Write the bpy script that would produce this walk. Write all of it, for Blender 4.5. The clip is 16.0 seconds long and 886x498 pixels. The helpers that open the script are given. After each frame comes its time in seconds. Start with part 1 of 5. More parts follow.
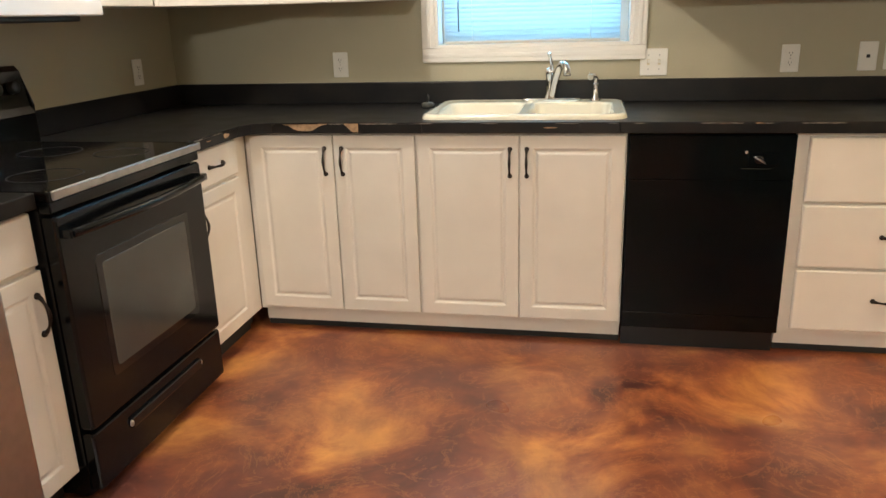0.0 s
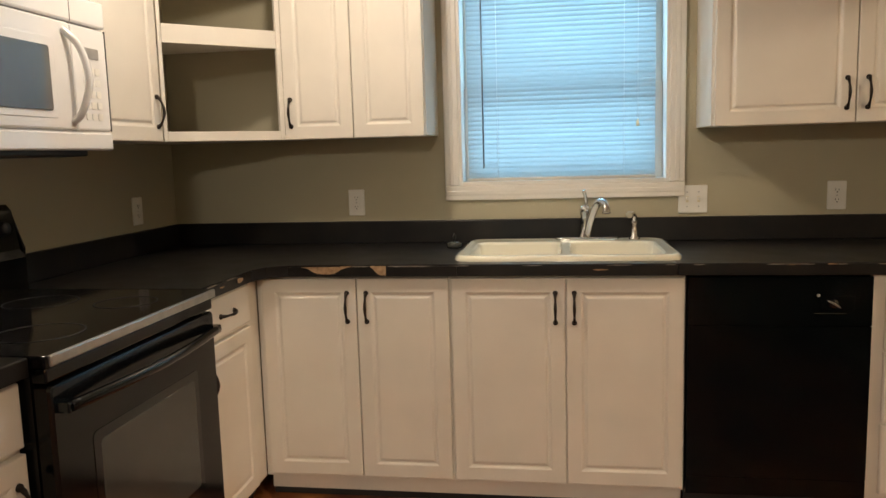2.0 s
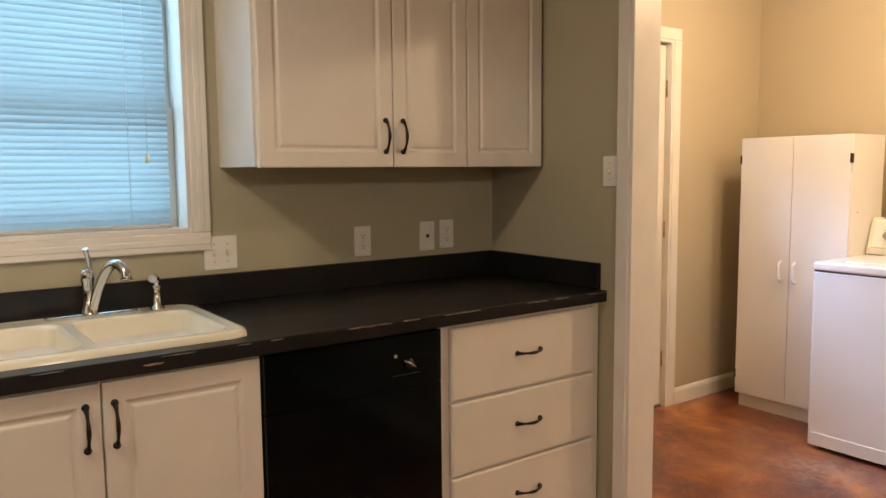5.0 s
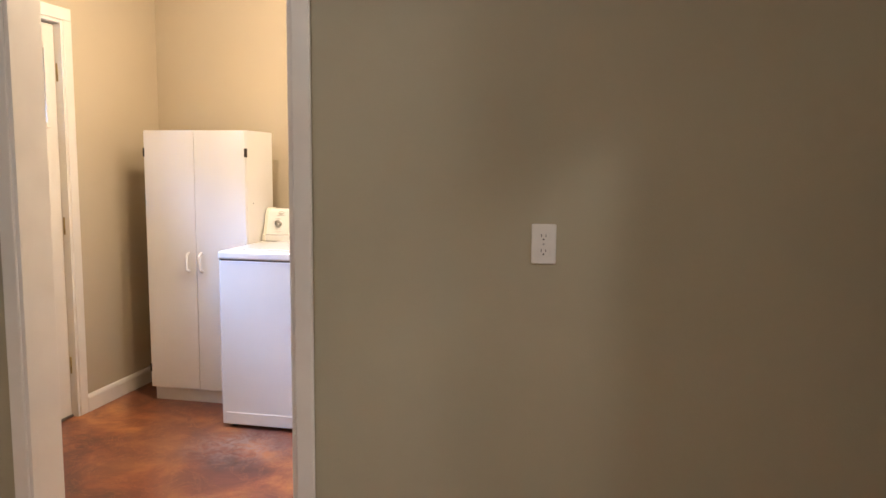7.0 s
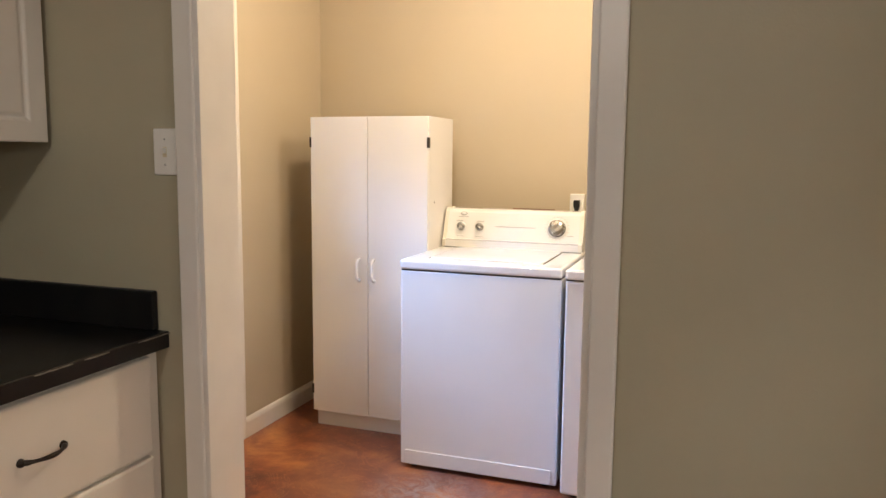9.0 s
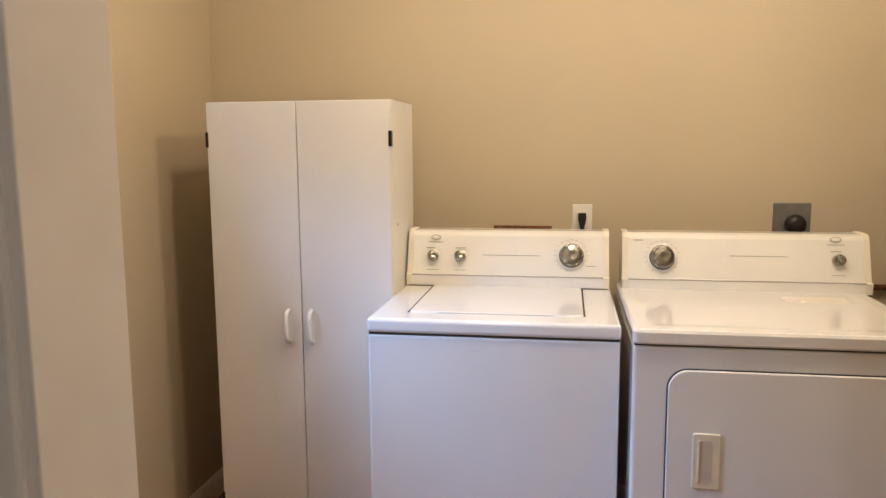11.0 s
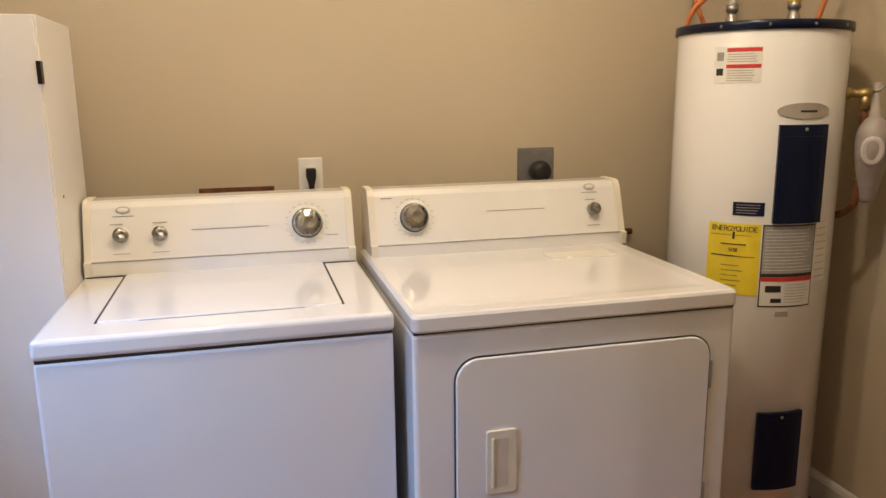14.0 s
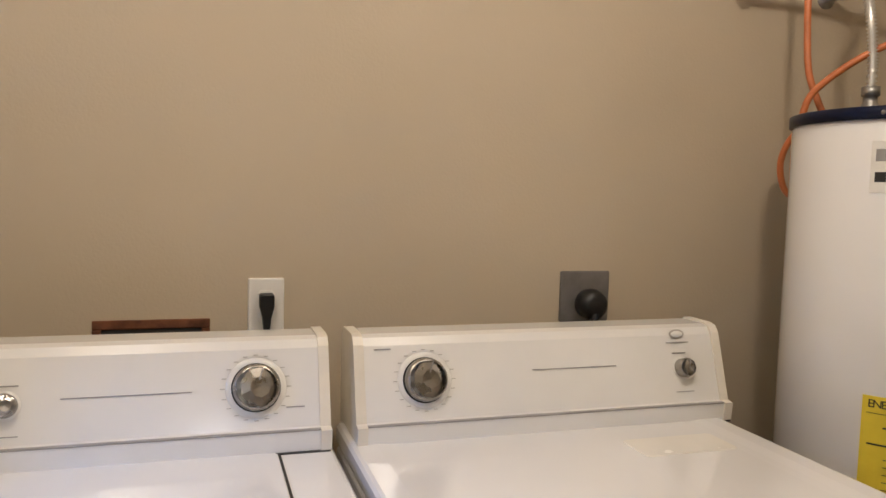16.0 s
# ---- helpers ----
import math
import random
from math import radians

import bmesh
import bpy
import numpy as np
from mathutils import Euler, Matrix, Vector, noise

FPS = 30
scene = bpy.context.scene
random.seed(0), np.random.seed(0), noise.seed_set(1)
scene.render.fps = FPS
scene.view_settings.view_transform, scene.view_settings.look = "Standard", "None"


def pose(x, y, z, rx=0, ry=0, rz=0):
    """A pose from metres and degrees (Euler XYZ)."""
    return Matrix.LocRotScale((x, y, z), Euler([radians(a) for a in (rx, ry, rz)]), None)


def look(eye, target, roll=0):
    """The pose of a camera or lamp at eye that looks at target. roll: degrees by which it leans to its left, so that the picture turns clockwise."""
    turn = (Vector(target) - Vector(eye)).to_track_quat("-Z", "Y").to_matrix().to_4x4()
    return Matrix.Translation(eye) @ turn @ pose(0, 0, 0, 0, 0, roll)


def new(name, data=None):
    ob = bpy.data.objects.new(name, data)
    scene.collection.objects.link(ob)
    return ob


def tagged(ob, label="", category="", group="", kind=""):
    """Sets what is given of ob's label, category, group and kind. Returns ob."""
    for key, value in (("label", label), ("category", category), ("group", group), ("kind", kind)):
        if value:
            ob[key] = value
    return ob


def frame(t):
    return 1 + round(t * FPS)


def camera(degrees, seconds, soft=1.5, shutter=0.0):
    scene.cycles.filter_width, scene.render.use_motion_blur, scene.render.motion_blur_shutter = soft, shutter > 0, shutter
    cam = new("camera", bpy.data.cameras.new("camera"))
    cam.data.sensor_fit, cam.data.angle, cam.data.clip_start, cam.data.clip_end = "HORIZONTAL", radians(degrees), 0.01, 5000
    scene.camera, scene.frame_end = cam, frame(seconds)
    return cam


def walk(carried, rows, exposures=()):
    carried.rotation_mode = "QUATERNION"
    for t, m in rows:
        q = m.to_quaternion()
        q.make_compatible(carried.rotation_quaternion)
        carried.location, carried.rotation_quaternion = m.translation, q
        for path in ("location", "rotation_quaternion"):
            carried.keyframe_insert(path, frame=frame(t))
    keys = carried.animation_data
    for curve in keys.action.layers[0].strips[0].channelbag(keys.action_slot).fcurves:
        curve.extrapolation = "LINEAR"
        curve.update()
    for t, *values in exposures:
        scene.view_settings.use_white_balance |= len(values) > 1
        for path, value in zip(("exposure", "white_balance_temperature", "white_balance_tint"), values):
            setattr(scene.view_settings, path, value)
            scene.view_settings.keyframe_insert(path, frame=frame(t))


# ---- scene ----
cam = camera(60.6, 16.0)
PATH = [
    (0, (2.231, -3.528, 1.312), (1.856, -1.655, 0.72), -1.7),
    (0.5, (2.215, -3.524, 1.306), (1.83, -1.593, 0.953), -1.0),
    (1, (2.158, -3.497, 1.307), (1.793, -1.546, 1.058), -1.0),
    (1.5, (2.051, -3.46, 1.311), (1.721, -1.502, 1.07), -1.0),
    (2, (1.937, -3.263, 1.303), (1.637, -1.302, 1.052), -1.6),
    (2.5, (1.819, -3.025, 1.332), (1.662, -1.052, 1.044), -1.8),
    (3, (1.654, -2.8, 1.333), (1.776, -0.822, 1.06), -2.3),
    (5.5, (1.590, -2.534, 1.357), (3.007, -1.135, 1.162), -0.1),
    (6, (1.606, -2.524, 1.352), (3.272, -1.438, 1.141), 0.1),
    (6.5, (1.638, -2.530, 1.353), (3.504, -1.845, 1.128), 0.2),
    (6.8, (1.650, -2.537, 1.364), (3.568, -2.022, 1.136), 0.4),
    (7, (1.657, -2.541, 1.368), (3.603, -2.141, 1.139), 0.5),
    (7.5, (1.650, -2.524, 1.363), (3.594, -2.119, 1.128), 0.8),
    (8, (1.771, -2.378, 1.349), (3.637, -1.701, 1.104), 0.6),
    (10.5, (2.932, -1.294, 1.363), (4.853, -0.801, 1.102), -0.2),
    (11, (3.142, -1.215, 1.378), (5.098, -0.895, 1.111), -0.4),
    (11.5, (3.282, -1.177, 1.381), (5.249, -0.922, 1.127), -0.1),
    (12, (3.338, -1.096, 1.365), (5.313, -0.963, 1.076), 0.2),
    (12.5, (3.361, -1.055, 1.326), (5.306, -1.028, 0.859), -0.7),
    (13, (3.382, -1.024, 1.316), (5.292, -1.104, 0.73), -1.1),
    (13.5, (3.441, -1.008, 1.327), (5.352, -1.255, 0.792), -1.1),
    (14, (3.643, -1.084, 1.357), (5.539, -1.574, 0.95), -0.6),
    (14.5, (3.856, -1.191, 1.352), (5.678, -1.957, 1.046), 0.5),
    (15, (4.09, -1.185, 1.375), (5.864, -2.07, 1.111), 0.6),
    (15.5, (4.262, -1.163, 1.379), (6.084, -1.956, 1.152), 0.5),
    (16, (4.39, -1.144, 1.354), (6.289, -1.754, 1.199), 1.6),
]
walk(cam, [(t, look(eye, target, roll)) for t, eye, target, roll in PATH], [(0, 0.72, 5900, 8), (0.5, 0.45, 6150, 9), (1.0, 0.18, 6400, 10), (1.5, 0.05, 6600, 11), (2.0, 0.0, 6600, 11), (2.5, -0.02, 6750, 12), (3.2, -0.08, 6800, 13), (5.5, -0.12, 6800, 15), (6.0, -0.02, 6300, 13), (6.5, 0.02, 5900, 13), (8.2, 0.06, 5750, 11), (10.5, -0.52, 5800, 10), (12, -0.66, 5850, 10), (13, -0.68, 5850, 10), (14, -0.70, 5750, 10), (15, -0.88, 5300, 12), (15.5, -1.02, 5150, 13), (16, -1.02, 5150, 13)])

# ---------------------------------------------------------------- world and lights
world = bpy.data.worlds.new("sky")
scene.world = world
world.use_nodes = True
wn = world.node_tree.nodes
sky = wn.new("ShaderNodeTexSky")
sky.sky_type = "NISHITA"
sky.sun_disc = False
sky.sun_elevation, sky.sun_rotation = radians(40), radians(200)
wn["Background"].inputs["Strength"].default_value = 0.05
world.node_tree.links.new(sky.outputs[0], wn["Background"].inputs["Color"])


def lamp(name, kind, m, power, colour, size=0.3, sy=None):
    d = bpy.data.lights.new(name, kind)
    d.energy, d.color = power, colour
    if kind == "AREA":
        d.shape, d.size = ("RECTANGLE", size) if sy else ("DISK", size)
        if sy:
            d.size_y = sy
    else:
        d.shadow_soft_size = size
    ob = new(name, d)
    ob.matrix_world = m
    return ob


SOFT = (1.0, 0.885, 0.73)
COOL = (1.0, 0.92, 0.81)
WARM = (1.0, 0.765, 0.485)
lamp("kitchen_lamp", "POINT", pose(1.26, -1.20, 2.34), 35, SOFT, 0.05)
lamp("dining_lamp", "POINT", pose(2.60, -3.89, 2.34), 36, COOL, 0.03)
# second one is added fill for the base cabinet fronts
lamp("dining_lamp", "POINT", pose(1.95, -5.30, 2.30), 92, COOL, 0.08)
lamp("laundry_lamp", "POINT", pose(4.86, -0.90, 2.35), 40, WARM, 0.05)
lamp("laundry_lamp", "POINT", pose(4.86, -1.82, 2.34), 47, WARM, 0.05)
# unseen lamp in the hall, added as fill for the laundry floor and fronts
lamp("hall_lamp", "POINT", pose(4.6, -3.9, 2.2), 12, WARM, 0.08)
DAY = (0.34, 0.69, 1.0)
lamp("window_daylight", "AREA", pose(1.957, 0.22, 1.60, 90, 0, 180), 16, DAY, 0.86, 0.86)
pane = lamp("door_daylight", "AREA", look((4.50, 0.42, 1.76), (5.10, -0.95, 0.25)), 11.5, (0.32, 0.56, 1.0), 0.5, 0.34)
pane.data.spread = radians(55)


# ---------------------------------------------------------------- materials
def mat(name, col, rough=0.5, metal=0.0, var=0.06, scale=3.0, bump=0.0, bscale=60.0, spec=0.5, col2=None, fine=0.0, coat=0.0):
    m = bpy.data.materials.new(name)
    m.use_nodes = True
    nt = m.node_tree
    n, l = nt.nodes, nt.links
    b = n["Principled BSDF"]
    b.inputs["Roughness"].default_value = rough
    b.inputs["Metallic"].default_value = metal
    b.inputs["Specular IOR Level"].default_value = spec
    b.inputs["Coat Weight"].default_value = coat
    tc = n.new("ShaderNodeTexCoord")
    big = n.new("ShaderNodeTexNoise")
    big.inputs["Scale"].default_value = scale
    big.inputs["Detail"].default_value = 5
    l.new(tc.outputs["Object"], big.inputs["Vector"])
    mix = n.new("ShaderNodeMix")
    mix.data_type = "RGBA"
    c2 = col2 or tuple(max(0.0, c * (1 - 2.2 * var)) for c in col)
    mix.inputs["A"].default_value = (*col, 1)
    mix.inputs["B"].default_value = (*c2, 1)
    ramp = n.new("ShaderNodeMapRange")
    ramp.inputs["From Min"].default_value, ramp.inputs["From Max"].default_value = 0.38, 0.72
    l.new(big.outputs["Fac"], ramp.inputs["Value"])
    l.new(ramp.outputs["Result"], mix.inputs["Factor"])
    l.new(mix.outputs["Result"], b.inputs["Base Color"])
    rr = n.new("ShaderNodeMapRange")
    rr.inputs["To Min"].default_value, rr.inputs["To Max"].default_value = max(0.02, rough - 0.06), min(1, rough + (0.08 if rough > 0.02 else 0.01))
    l.new(big.outputs["Fac"], rr.inputs["Value"])
    l.new(rr.outputs["Result"], b.inputs["Roughness"])
    if bump:
        fn = n.new("ShaderNodeTexNoise")
        fn.inputs["Scale"].default_value = bscale
        fn.inputs["Detail"].default_value = 3
        l.new(tc.outputs["Object"], fn.inputs["Vector"])
        bp = n.new("ShaderNodeBump")
        bp.inputs["Strength"].default_value = bump
        bp.inputs["Distance"].default_value = 0.002
        l.new(fn.outputs["Fac"], bp.inputs["Height"])
        l.new(bp.outputs["Normal"], b.inputs["Normal"])
    return m


def stained_concrete():
    """Acid-stained, sealed concrete: amber, rust and plum clouds, pale veins and scratches."""
    m = bpy.data.materials.new("stained_concrete")
    m.use_nodes = True
    nt = m.node_tree
    n, l = nt.nodes, nt.links
    b = n["Principled BSDF"]
    tc = n.new("ShaderNodeTexCoord")

    def noise_at(scale, detail, dist, rough=0.6):
        t = n.new("ShaderNodeTexNoise")
        for k, v in (("Scale", scale), ("Detail", detail), ("Distortion", dist), ("Roughness", rough)):
            t.inputs[k].default_value = v
        l.new(tc.outputs["Object"], t.inputs["Vector"])
        return t

    def ramp_of(src, stops):
        r = n.new("ShaderNodeValToRGB")
        while len(r.color_ramp.elements) < len(stops):
            r.color_ramp.elements.new(0.5)
        for e, (p, c) in zip(r.color_ramp.elements, stops):
            e.position, e.color = p, (*c, 1)
        l.new(src.outputs["Fac"], r.inputs["Fac"])
        return r

    def blend(under, over_col, factor_ramp, amount, mode="MIX"):
        m2 = n.new("ShaderNodeMix")
        m2.data_type = "RGBA"
        m2.blend_type = mode
        m2.inputs["B"].default_value = (*over_col, 1)
        k = n.new("ShaderNodeMath")
        k.operation = "MULTIPLY"
        k.inputs[1].default_value = amount
        l.new(factor_ramp.outputs[0], k.inputs[0])
        l.new(k.outputs[0], m2.inputs["Factor"])
        l.new(under, m2.inputs["A"])
        return m2.outputs["Result"]
    a = noise_at(2.6, 9, 0.45, 0.62)
    r1 = ramp_of(a, [(0.36, (0.060, 0.020, 0.017)), (0.45, (0.17, 0.048, 0.024)), (0.53, (0.33, 0.106, 0.036)), (0.66, (0.64, 0.29, 0.075))])
    c = noise_at(1.3, 7, 0.7)
    r2 = ramp_of(c, [(0.42, (0, 0, 0)), (0.60, (1, 1, 1))])
    col = blend(r1.outputs["Color"], (0.155, 0.058, 0.043), r2, 0.68)
    v = noise_at(4.0, 9, 1.3, 0.7)
    r3 = ramp_of(v, [(0.485, (0, 0, 0)), (0.50, (1, 1, 1)), (0.515, (0, 0, 0))])
    col = blend(col, (0.50, 0.22, 0.075), r3, 0.35)
    # a scuffed grey-blue spill before the washer
    off = n.new("ShaderNodeVectorMath")
    off.operation = "DISTANCE"
    off.inputs[1].default_value = (4.90, -0.88, 0.0)
    l.new(tc.outputs["Object"], off.inputs[0])
    rs = n.new("ShaderNodeMapRange")
    rs.inputs["From Min"].default_value, rs.inputs["From Max"].default_value = 0.30, 0.05
    l.new(off.outputs["Value"], rs.inputs["Value"])
    sn = noise_at(11, 6, 1.5, 0.7)
    rn = n.new("ShaderNodeMapRange")
    rn.inputs["From Min"].default_value, rn.inputs["From Max"].default_value = 0.40, 0.60
    l.new(sn.outputs["Fac"], rn.inputs["Value"])
    sm = n.new("ShaderNodeMath")
    sm.operation = "MULTIPLY"
    l.new(rs.outputs[0], sm.inputs[0])
    l.new(rn.outputs[0], sm.inputs[1])
    col = blend(col, (0.30, 0.27, 0.27), sm, 0.8)
    l.new(col, b.inputs["Base Color"])
    f = noise_at(2.2, 1, 0.0, 0.5)
    rg = n.new("ShaderNodeMapRange")
    rg.inputs["To Min"].default_value, rg.inputs["To Max"].default_value = 0.24, 0.36
    l.new(f.outputs["Fac"], rg.inputs["Value"])
    l.new(rg.outputs["Result"], b.inputs["Roughness"])
    bp = n.new("ShaderNodeBump")
    bp.inputs["Strength"].default_value, bp.inputs["Distance"].default_value = 0.02, 0.002
    l.new(f.outputs["Fac"], bp.inputs["Height"])
    l.new(bp.outputs["Normal"], b.inputs["Normal"])
    return m


def translucent(name, col, amount=0.5):
    m = bpy.data.materials.new(name)
    m.use_nodes = True
    n, l = m.node_tree.nodes, m.node_tree.links
    b = n["Principled BSDF"]
    b.inputs["Base Color"].default_value = (*col, 1)
    b.inputs["Roughness"].default_value = 0.45
    t = n.new("ShaderNodeBsdfTranslucent")
    t.inputs["Color"].default_value = (*col, 1)
    mx = n.new("ShaderNodeMixShader")
    mx.inputs["Fac"].default_value = amount
    l.new(b.outputs[0], mx.inputs[1])
    l.new(t.outputs[0], mx.inputs[2])
    l.new(mx.outputs[0], n["Material Output"].inputs["Surface"])
    return m


def glass_mat(name):
    m = bpy.data.materials.new(name)
    m.use_nodes = True
    b = m.node_tree.nodes["Principled BSDF"]
    b.inputs["Base Color"].default_value = (0.95, 0.98, 0.97, 1)
    b.inputs["Roughness"].default_value = 0.02
    b.inputs["Transmission Weight"].default_value = 1.0
    b.inputs["IOR"].default_value = 1.45
    return m


BEIGE = mat("beige_wall_paint", (0.50, 0.425, 0.305), 0.62, var=0.025, scale=1.5, bump=0.25, bscale=160)
WALL = mat("khaki_wall_paint", (0.415, 0.375, 0.265), 0.62, var=0.025, scale=1.5, bump=0.25, bscale=160)
CEIL = mat("ceiling_paint", (0.74, 0.70, 0.62), 0.8, var=0.03, bump=0.3, bscale=90)
TRIM = mat("white_trim_paint", (0.78, 0.74, 0.68), 0.35, var=0.03, scale=6, bump=0.12, bscale=45)
CAB = mat("white_cabinet_paint", (0.77, 0.72, 0.64), 0.32, var=0.03, scale=5, bump=0.06, bscale=30)
FLOOR = stained_concrete()
LAMINATE = mat("black_laminate", (0.006, 0.006, 0.007), 0.36, var=0.2, scale=9, col2=(0.013, 0.011, 0.009), bump=0.05, bscale=220, spec=0.30)
CHIP = mat("bare_particleboard", (0.42, 0.27, 0.15), 0.85, var=0.2, scale=60, bump=0.4, bscale=200)
BLACK = mat("black_enamel", (0.0014, 0.0028, 0.0036), 0.09, var=0.1, scale=4, spec=0.16)
STOVEBK = mat("stove_black_enamel", (0.0035, 0.0042, 0.0048), 0.12, var=0.15, scale=6, spec=0.28)
BLACKGLASS = mat("black_glass", (0.006, 0.006, 0.007), 0.08, var=0.1, scale=4)
MWGLASS = mat("microwave_window_glass", (0.10, 0.098, 0.095), 0.01, var=0.1, scale=3, spec=0.8)
SMOKE = mat("smoked_oven_glass", (0.062, 0.063, 0.056), 0.09, var=0.1, scale=3)
BLACKPL = mat("black_plastic", (0.008, 0.008, 0.008), 0.38, var=0.1, scale=10)
BRONZE = mat("dark_bronze", (0.030, 0.022, 0.018), 0.38, metal=0.7, var=0.15, scale=40)
CHROME = mat("chrome", (0.72, 0.72, 0.72), 0.10, metal=1.0, var=0.03, scale=30)
STEEL = mat("brushed_steel", (0.50, 0.49, 0.47), 0.32, metal=1.0, var=0.06, scale=30)
KNOB = mat("spun_metal", (0.38, 0.36, 0.33), 0.27, metal=1.0, var=0.08, scale=30)
GALV = mat("galvanised_steel", (0.42, 0.41, 0.39), 0.42, metal=0.9, var=0.12, scale=40)
BRASS = mat("aged_brass", (0.46, 0.34, 0.14), 0.40, metal=0.9, var=0.15, scale=40)
SINK = mat("biscuit_enamel", (0.80, 0.75, 0.60), 0.15, var=0.02, scale=6, coat=0.4)
APPL = mat("white_appliance_enamel", (0.82, 0.81, 0.80), 0.09, var=0.015, scale=4, coat=0.5, bump=0.03, bscale=9)
CONS = mat("white_console_plastic", (0.80, 0.785, 0.75), 0.14, var=0.02, scale=8, coat=0.4)
CREAM = mat("yellowed_plastic", (0.74, 0.66, 0.46), 0.36, var=0.06, scale=12)
ENDCAP = mat("faintly_yellowed_plastic", (0.78, 0.73, 0.62), 0.34, var=0.05, scale=12)
PULLPL = mat("cream_pull_plastic", (0.80, 0.73, 0.56), 0.36, var=0.04, scale=20)
FLEX = mat("bright_corrugated_steel", (0.78, 0.76, 0.72), 0.32, metal=0.7, var=0.06, scale=40)
LINT = mat("ivory_plastic", (0.80, 0.77, 0.70), 0.25, var=0.03, scale=12)
SILLPL = mat("beige_rail_plastic", (0.62, 0.56, 0.47), 0.4, var=0.04, scale=20)
SEAM = mat("grey_seam", (0.045, 0.043, 0.04), 0.6, var=0.1)
WORN = mat("worn_laminate_edge", (0.23, 0.20, 0.17), 0.7, var=0.2, scale=60)
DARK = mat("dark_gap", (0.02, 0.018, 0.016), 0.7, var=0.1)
PLATE = mat("plate_white_plastic", (0.80, 0.78, 0.73), 0.3, var=0.02, scale=20)
GREYPL = mat("grey_plate_metal", (0.22, 0.21, 0.20), 0.42, metal=0.5, var=0.08, scale=30)
MELAM = mat("white_melamine", (0.78, 0.76, 0.73), 0.38, var=0.02, scale=3, bump=0.05, bscale=80)
NAVY = mat("navy_paint", (0.005, 0.009, 0.032), 0.30, var=0.1, scale=8, spec=0.25)
ORANGE = mat("orange_pex_tube", (0.56, 0.17, 0.045), 0.4, var=0.1, scale=30)
YELLOW = mat("yellow_paper", (0.85, 0.66, 0.02), 0.55, var=0.05, scale=20)
PAPER = mat("white_label_paper", (0.82, 0.80, 0.74), 0.5, var=0.04, scale=20)
GREYPAPER = mat("grey_label_paper", (0.36, 0.35, 0.34), 0.5, var=0.08, scale=60)
RED = mat("red_print", (0.55, 0.035, 0.03), 0.5, var=0.05, scale=30)
INK = mat("black_print", (0.02, 0.02, 0.02), 0.55, var=0.05, scale=30)
GREYINK = mat("grey_print", (0.30, 0.29, 0.28), 0.5, var=0.05, scale=30)
SILVER = mat("silver_badge", (0.42, 0.40, 0.36), 0.45, metal=0.1, var=0.06, scale=30)
BADGE = mat("warm_grey_badge", (0.50, 0.46, 0.40), 0.35, metal=0.2, var=0.05, scale=30)
BAGPL = mat("cloudy_scoop_plastic", (0.38, 0.335, 0.31), 0.4, var=0.10, scale=25)
RUST = mat("rusty_metal", (0.20, 0.075, 0.03), 0.7, metal=0.3, var=0.3, scale=30)
CUP = mat("frosted_plastic", (0.60, 0.56, 0.55), 0.35, var=0.03, scale=10)
BLIND = translucent("white_vinyl_slat", (0.42, 0.43, 0.42), 0.75)
GLASS = glass_mat("window_glass")
GREEN = mat("outdoor_foliage", (0.05, 0.09, 0.03), 0.8, var=0.4, scale=2)
FRIDGE = mat("fridge_side_grey", (0.10, 0.095, 0.09), 0.35, metal=0.4, var=0.08, scale=8)


# ---------------------------------------------------------------- building helpers
def box(bm, x0, x1, y0, y1, z0, z1, bevel=0.0, seg=2):
    r = bmesh.ops.create_cube(bm, size=1)
    vs = r["verts"]
    bmesh.ops.scale(bm, verts=vs, vec=(abs(x1 - x0), abs(y1 - y0), abs(z1 - z0)))
    bmesh.ops.translate(bm, verts=vs, vec=((x0 + x1) / 2, (y0 + y1) / 2, (z0 + z1) / 2))
    if bevel:
        es = list({e for v in vs for e in v.link_edges})
        bmesh.ops.bevel(bm, geom=es, offset=bevel, segments=seg, affect="EDGES", profile=0.5)
    return bm


def bx(*a, **k):
    return box(bmesh.new(), *a, **k)


def tube(bm, pts, r, seg=10, caps=True):
    """A round tube along a line of points; r is one radius or one for each point."""
    pts = [Vector(p) for p in pts]
    rs = r if isinstance(r, (list, tuple)) else [r] * len(pts)
    rings = []
    side = None
    for i, p in enumerate(pts):
        d = (pts[min(i + 1, len(pts) - 1)] - pts[max(i - 1, 0)]).normalized()
        if side is None:
            side = d.orthogonal().normalized()
        side = (side - d * side.dot(d)).normalized()
        up = d.cross(side)
        rings.append([bm.verts.new(p + rs[i] * (math.cos(a) * side + math.sin(a) * up)) for a in (2 * math.pi * k / seg for k in range(seg))])
    for a, b in zip(rings, rings[1:]):
        for k in range(seg):
            f = bm.faces.new((a[k], a[(k + 1) % seg], b[(k + 1) % seg], b[k]))
            f.smooth = True
    if caps:
        bm.faces.new(rings[0][::-1])
        bm.faces.new(rings[-1])
    return bm


def spline(pts, n=8):
    """Points along a smooth curve through pts."""
    pts = [Vector(p) for p in pts]
    out = []
    for i in range(len(pts) - 1):
        p0, p1, p2, p3 = pts[max(i - 1, 0)], pts[i], pts[i + 1], pts[min(i + 2, len(pts) - 1)]
        for k in range(n):
            t = k / n
            out.append(0.5 * (2 * p1 + (p2 - p0) * t + (2 * p0 - 5 * p1 + 4 * p2 - p3) * t * t + (3 * p1 - p0 - 3 * p2 + p3) * t ** 3))
    return out + [pts[-1]]


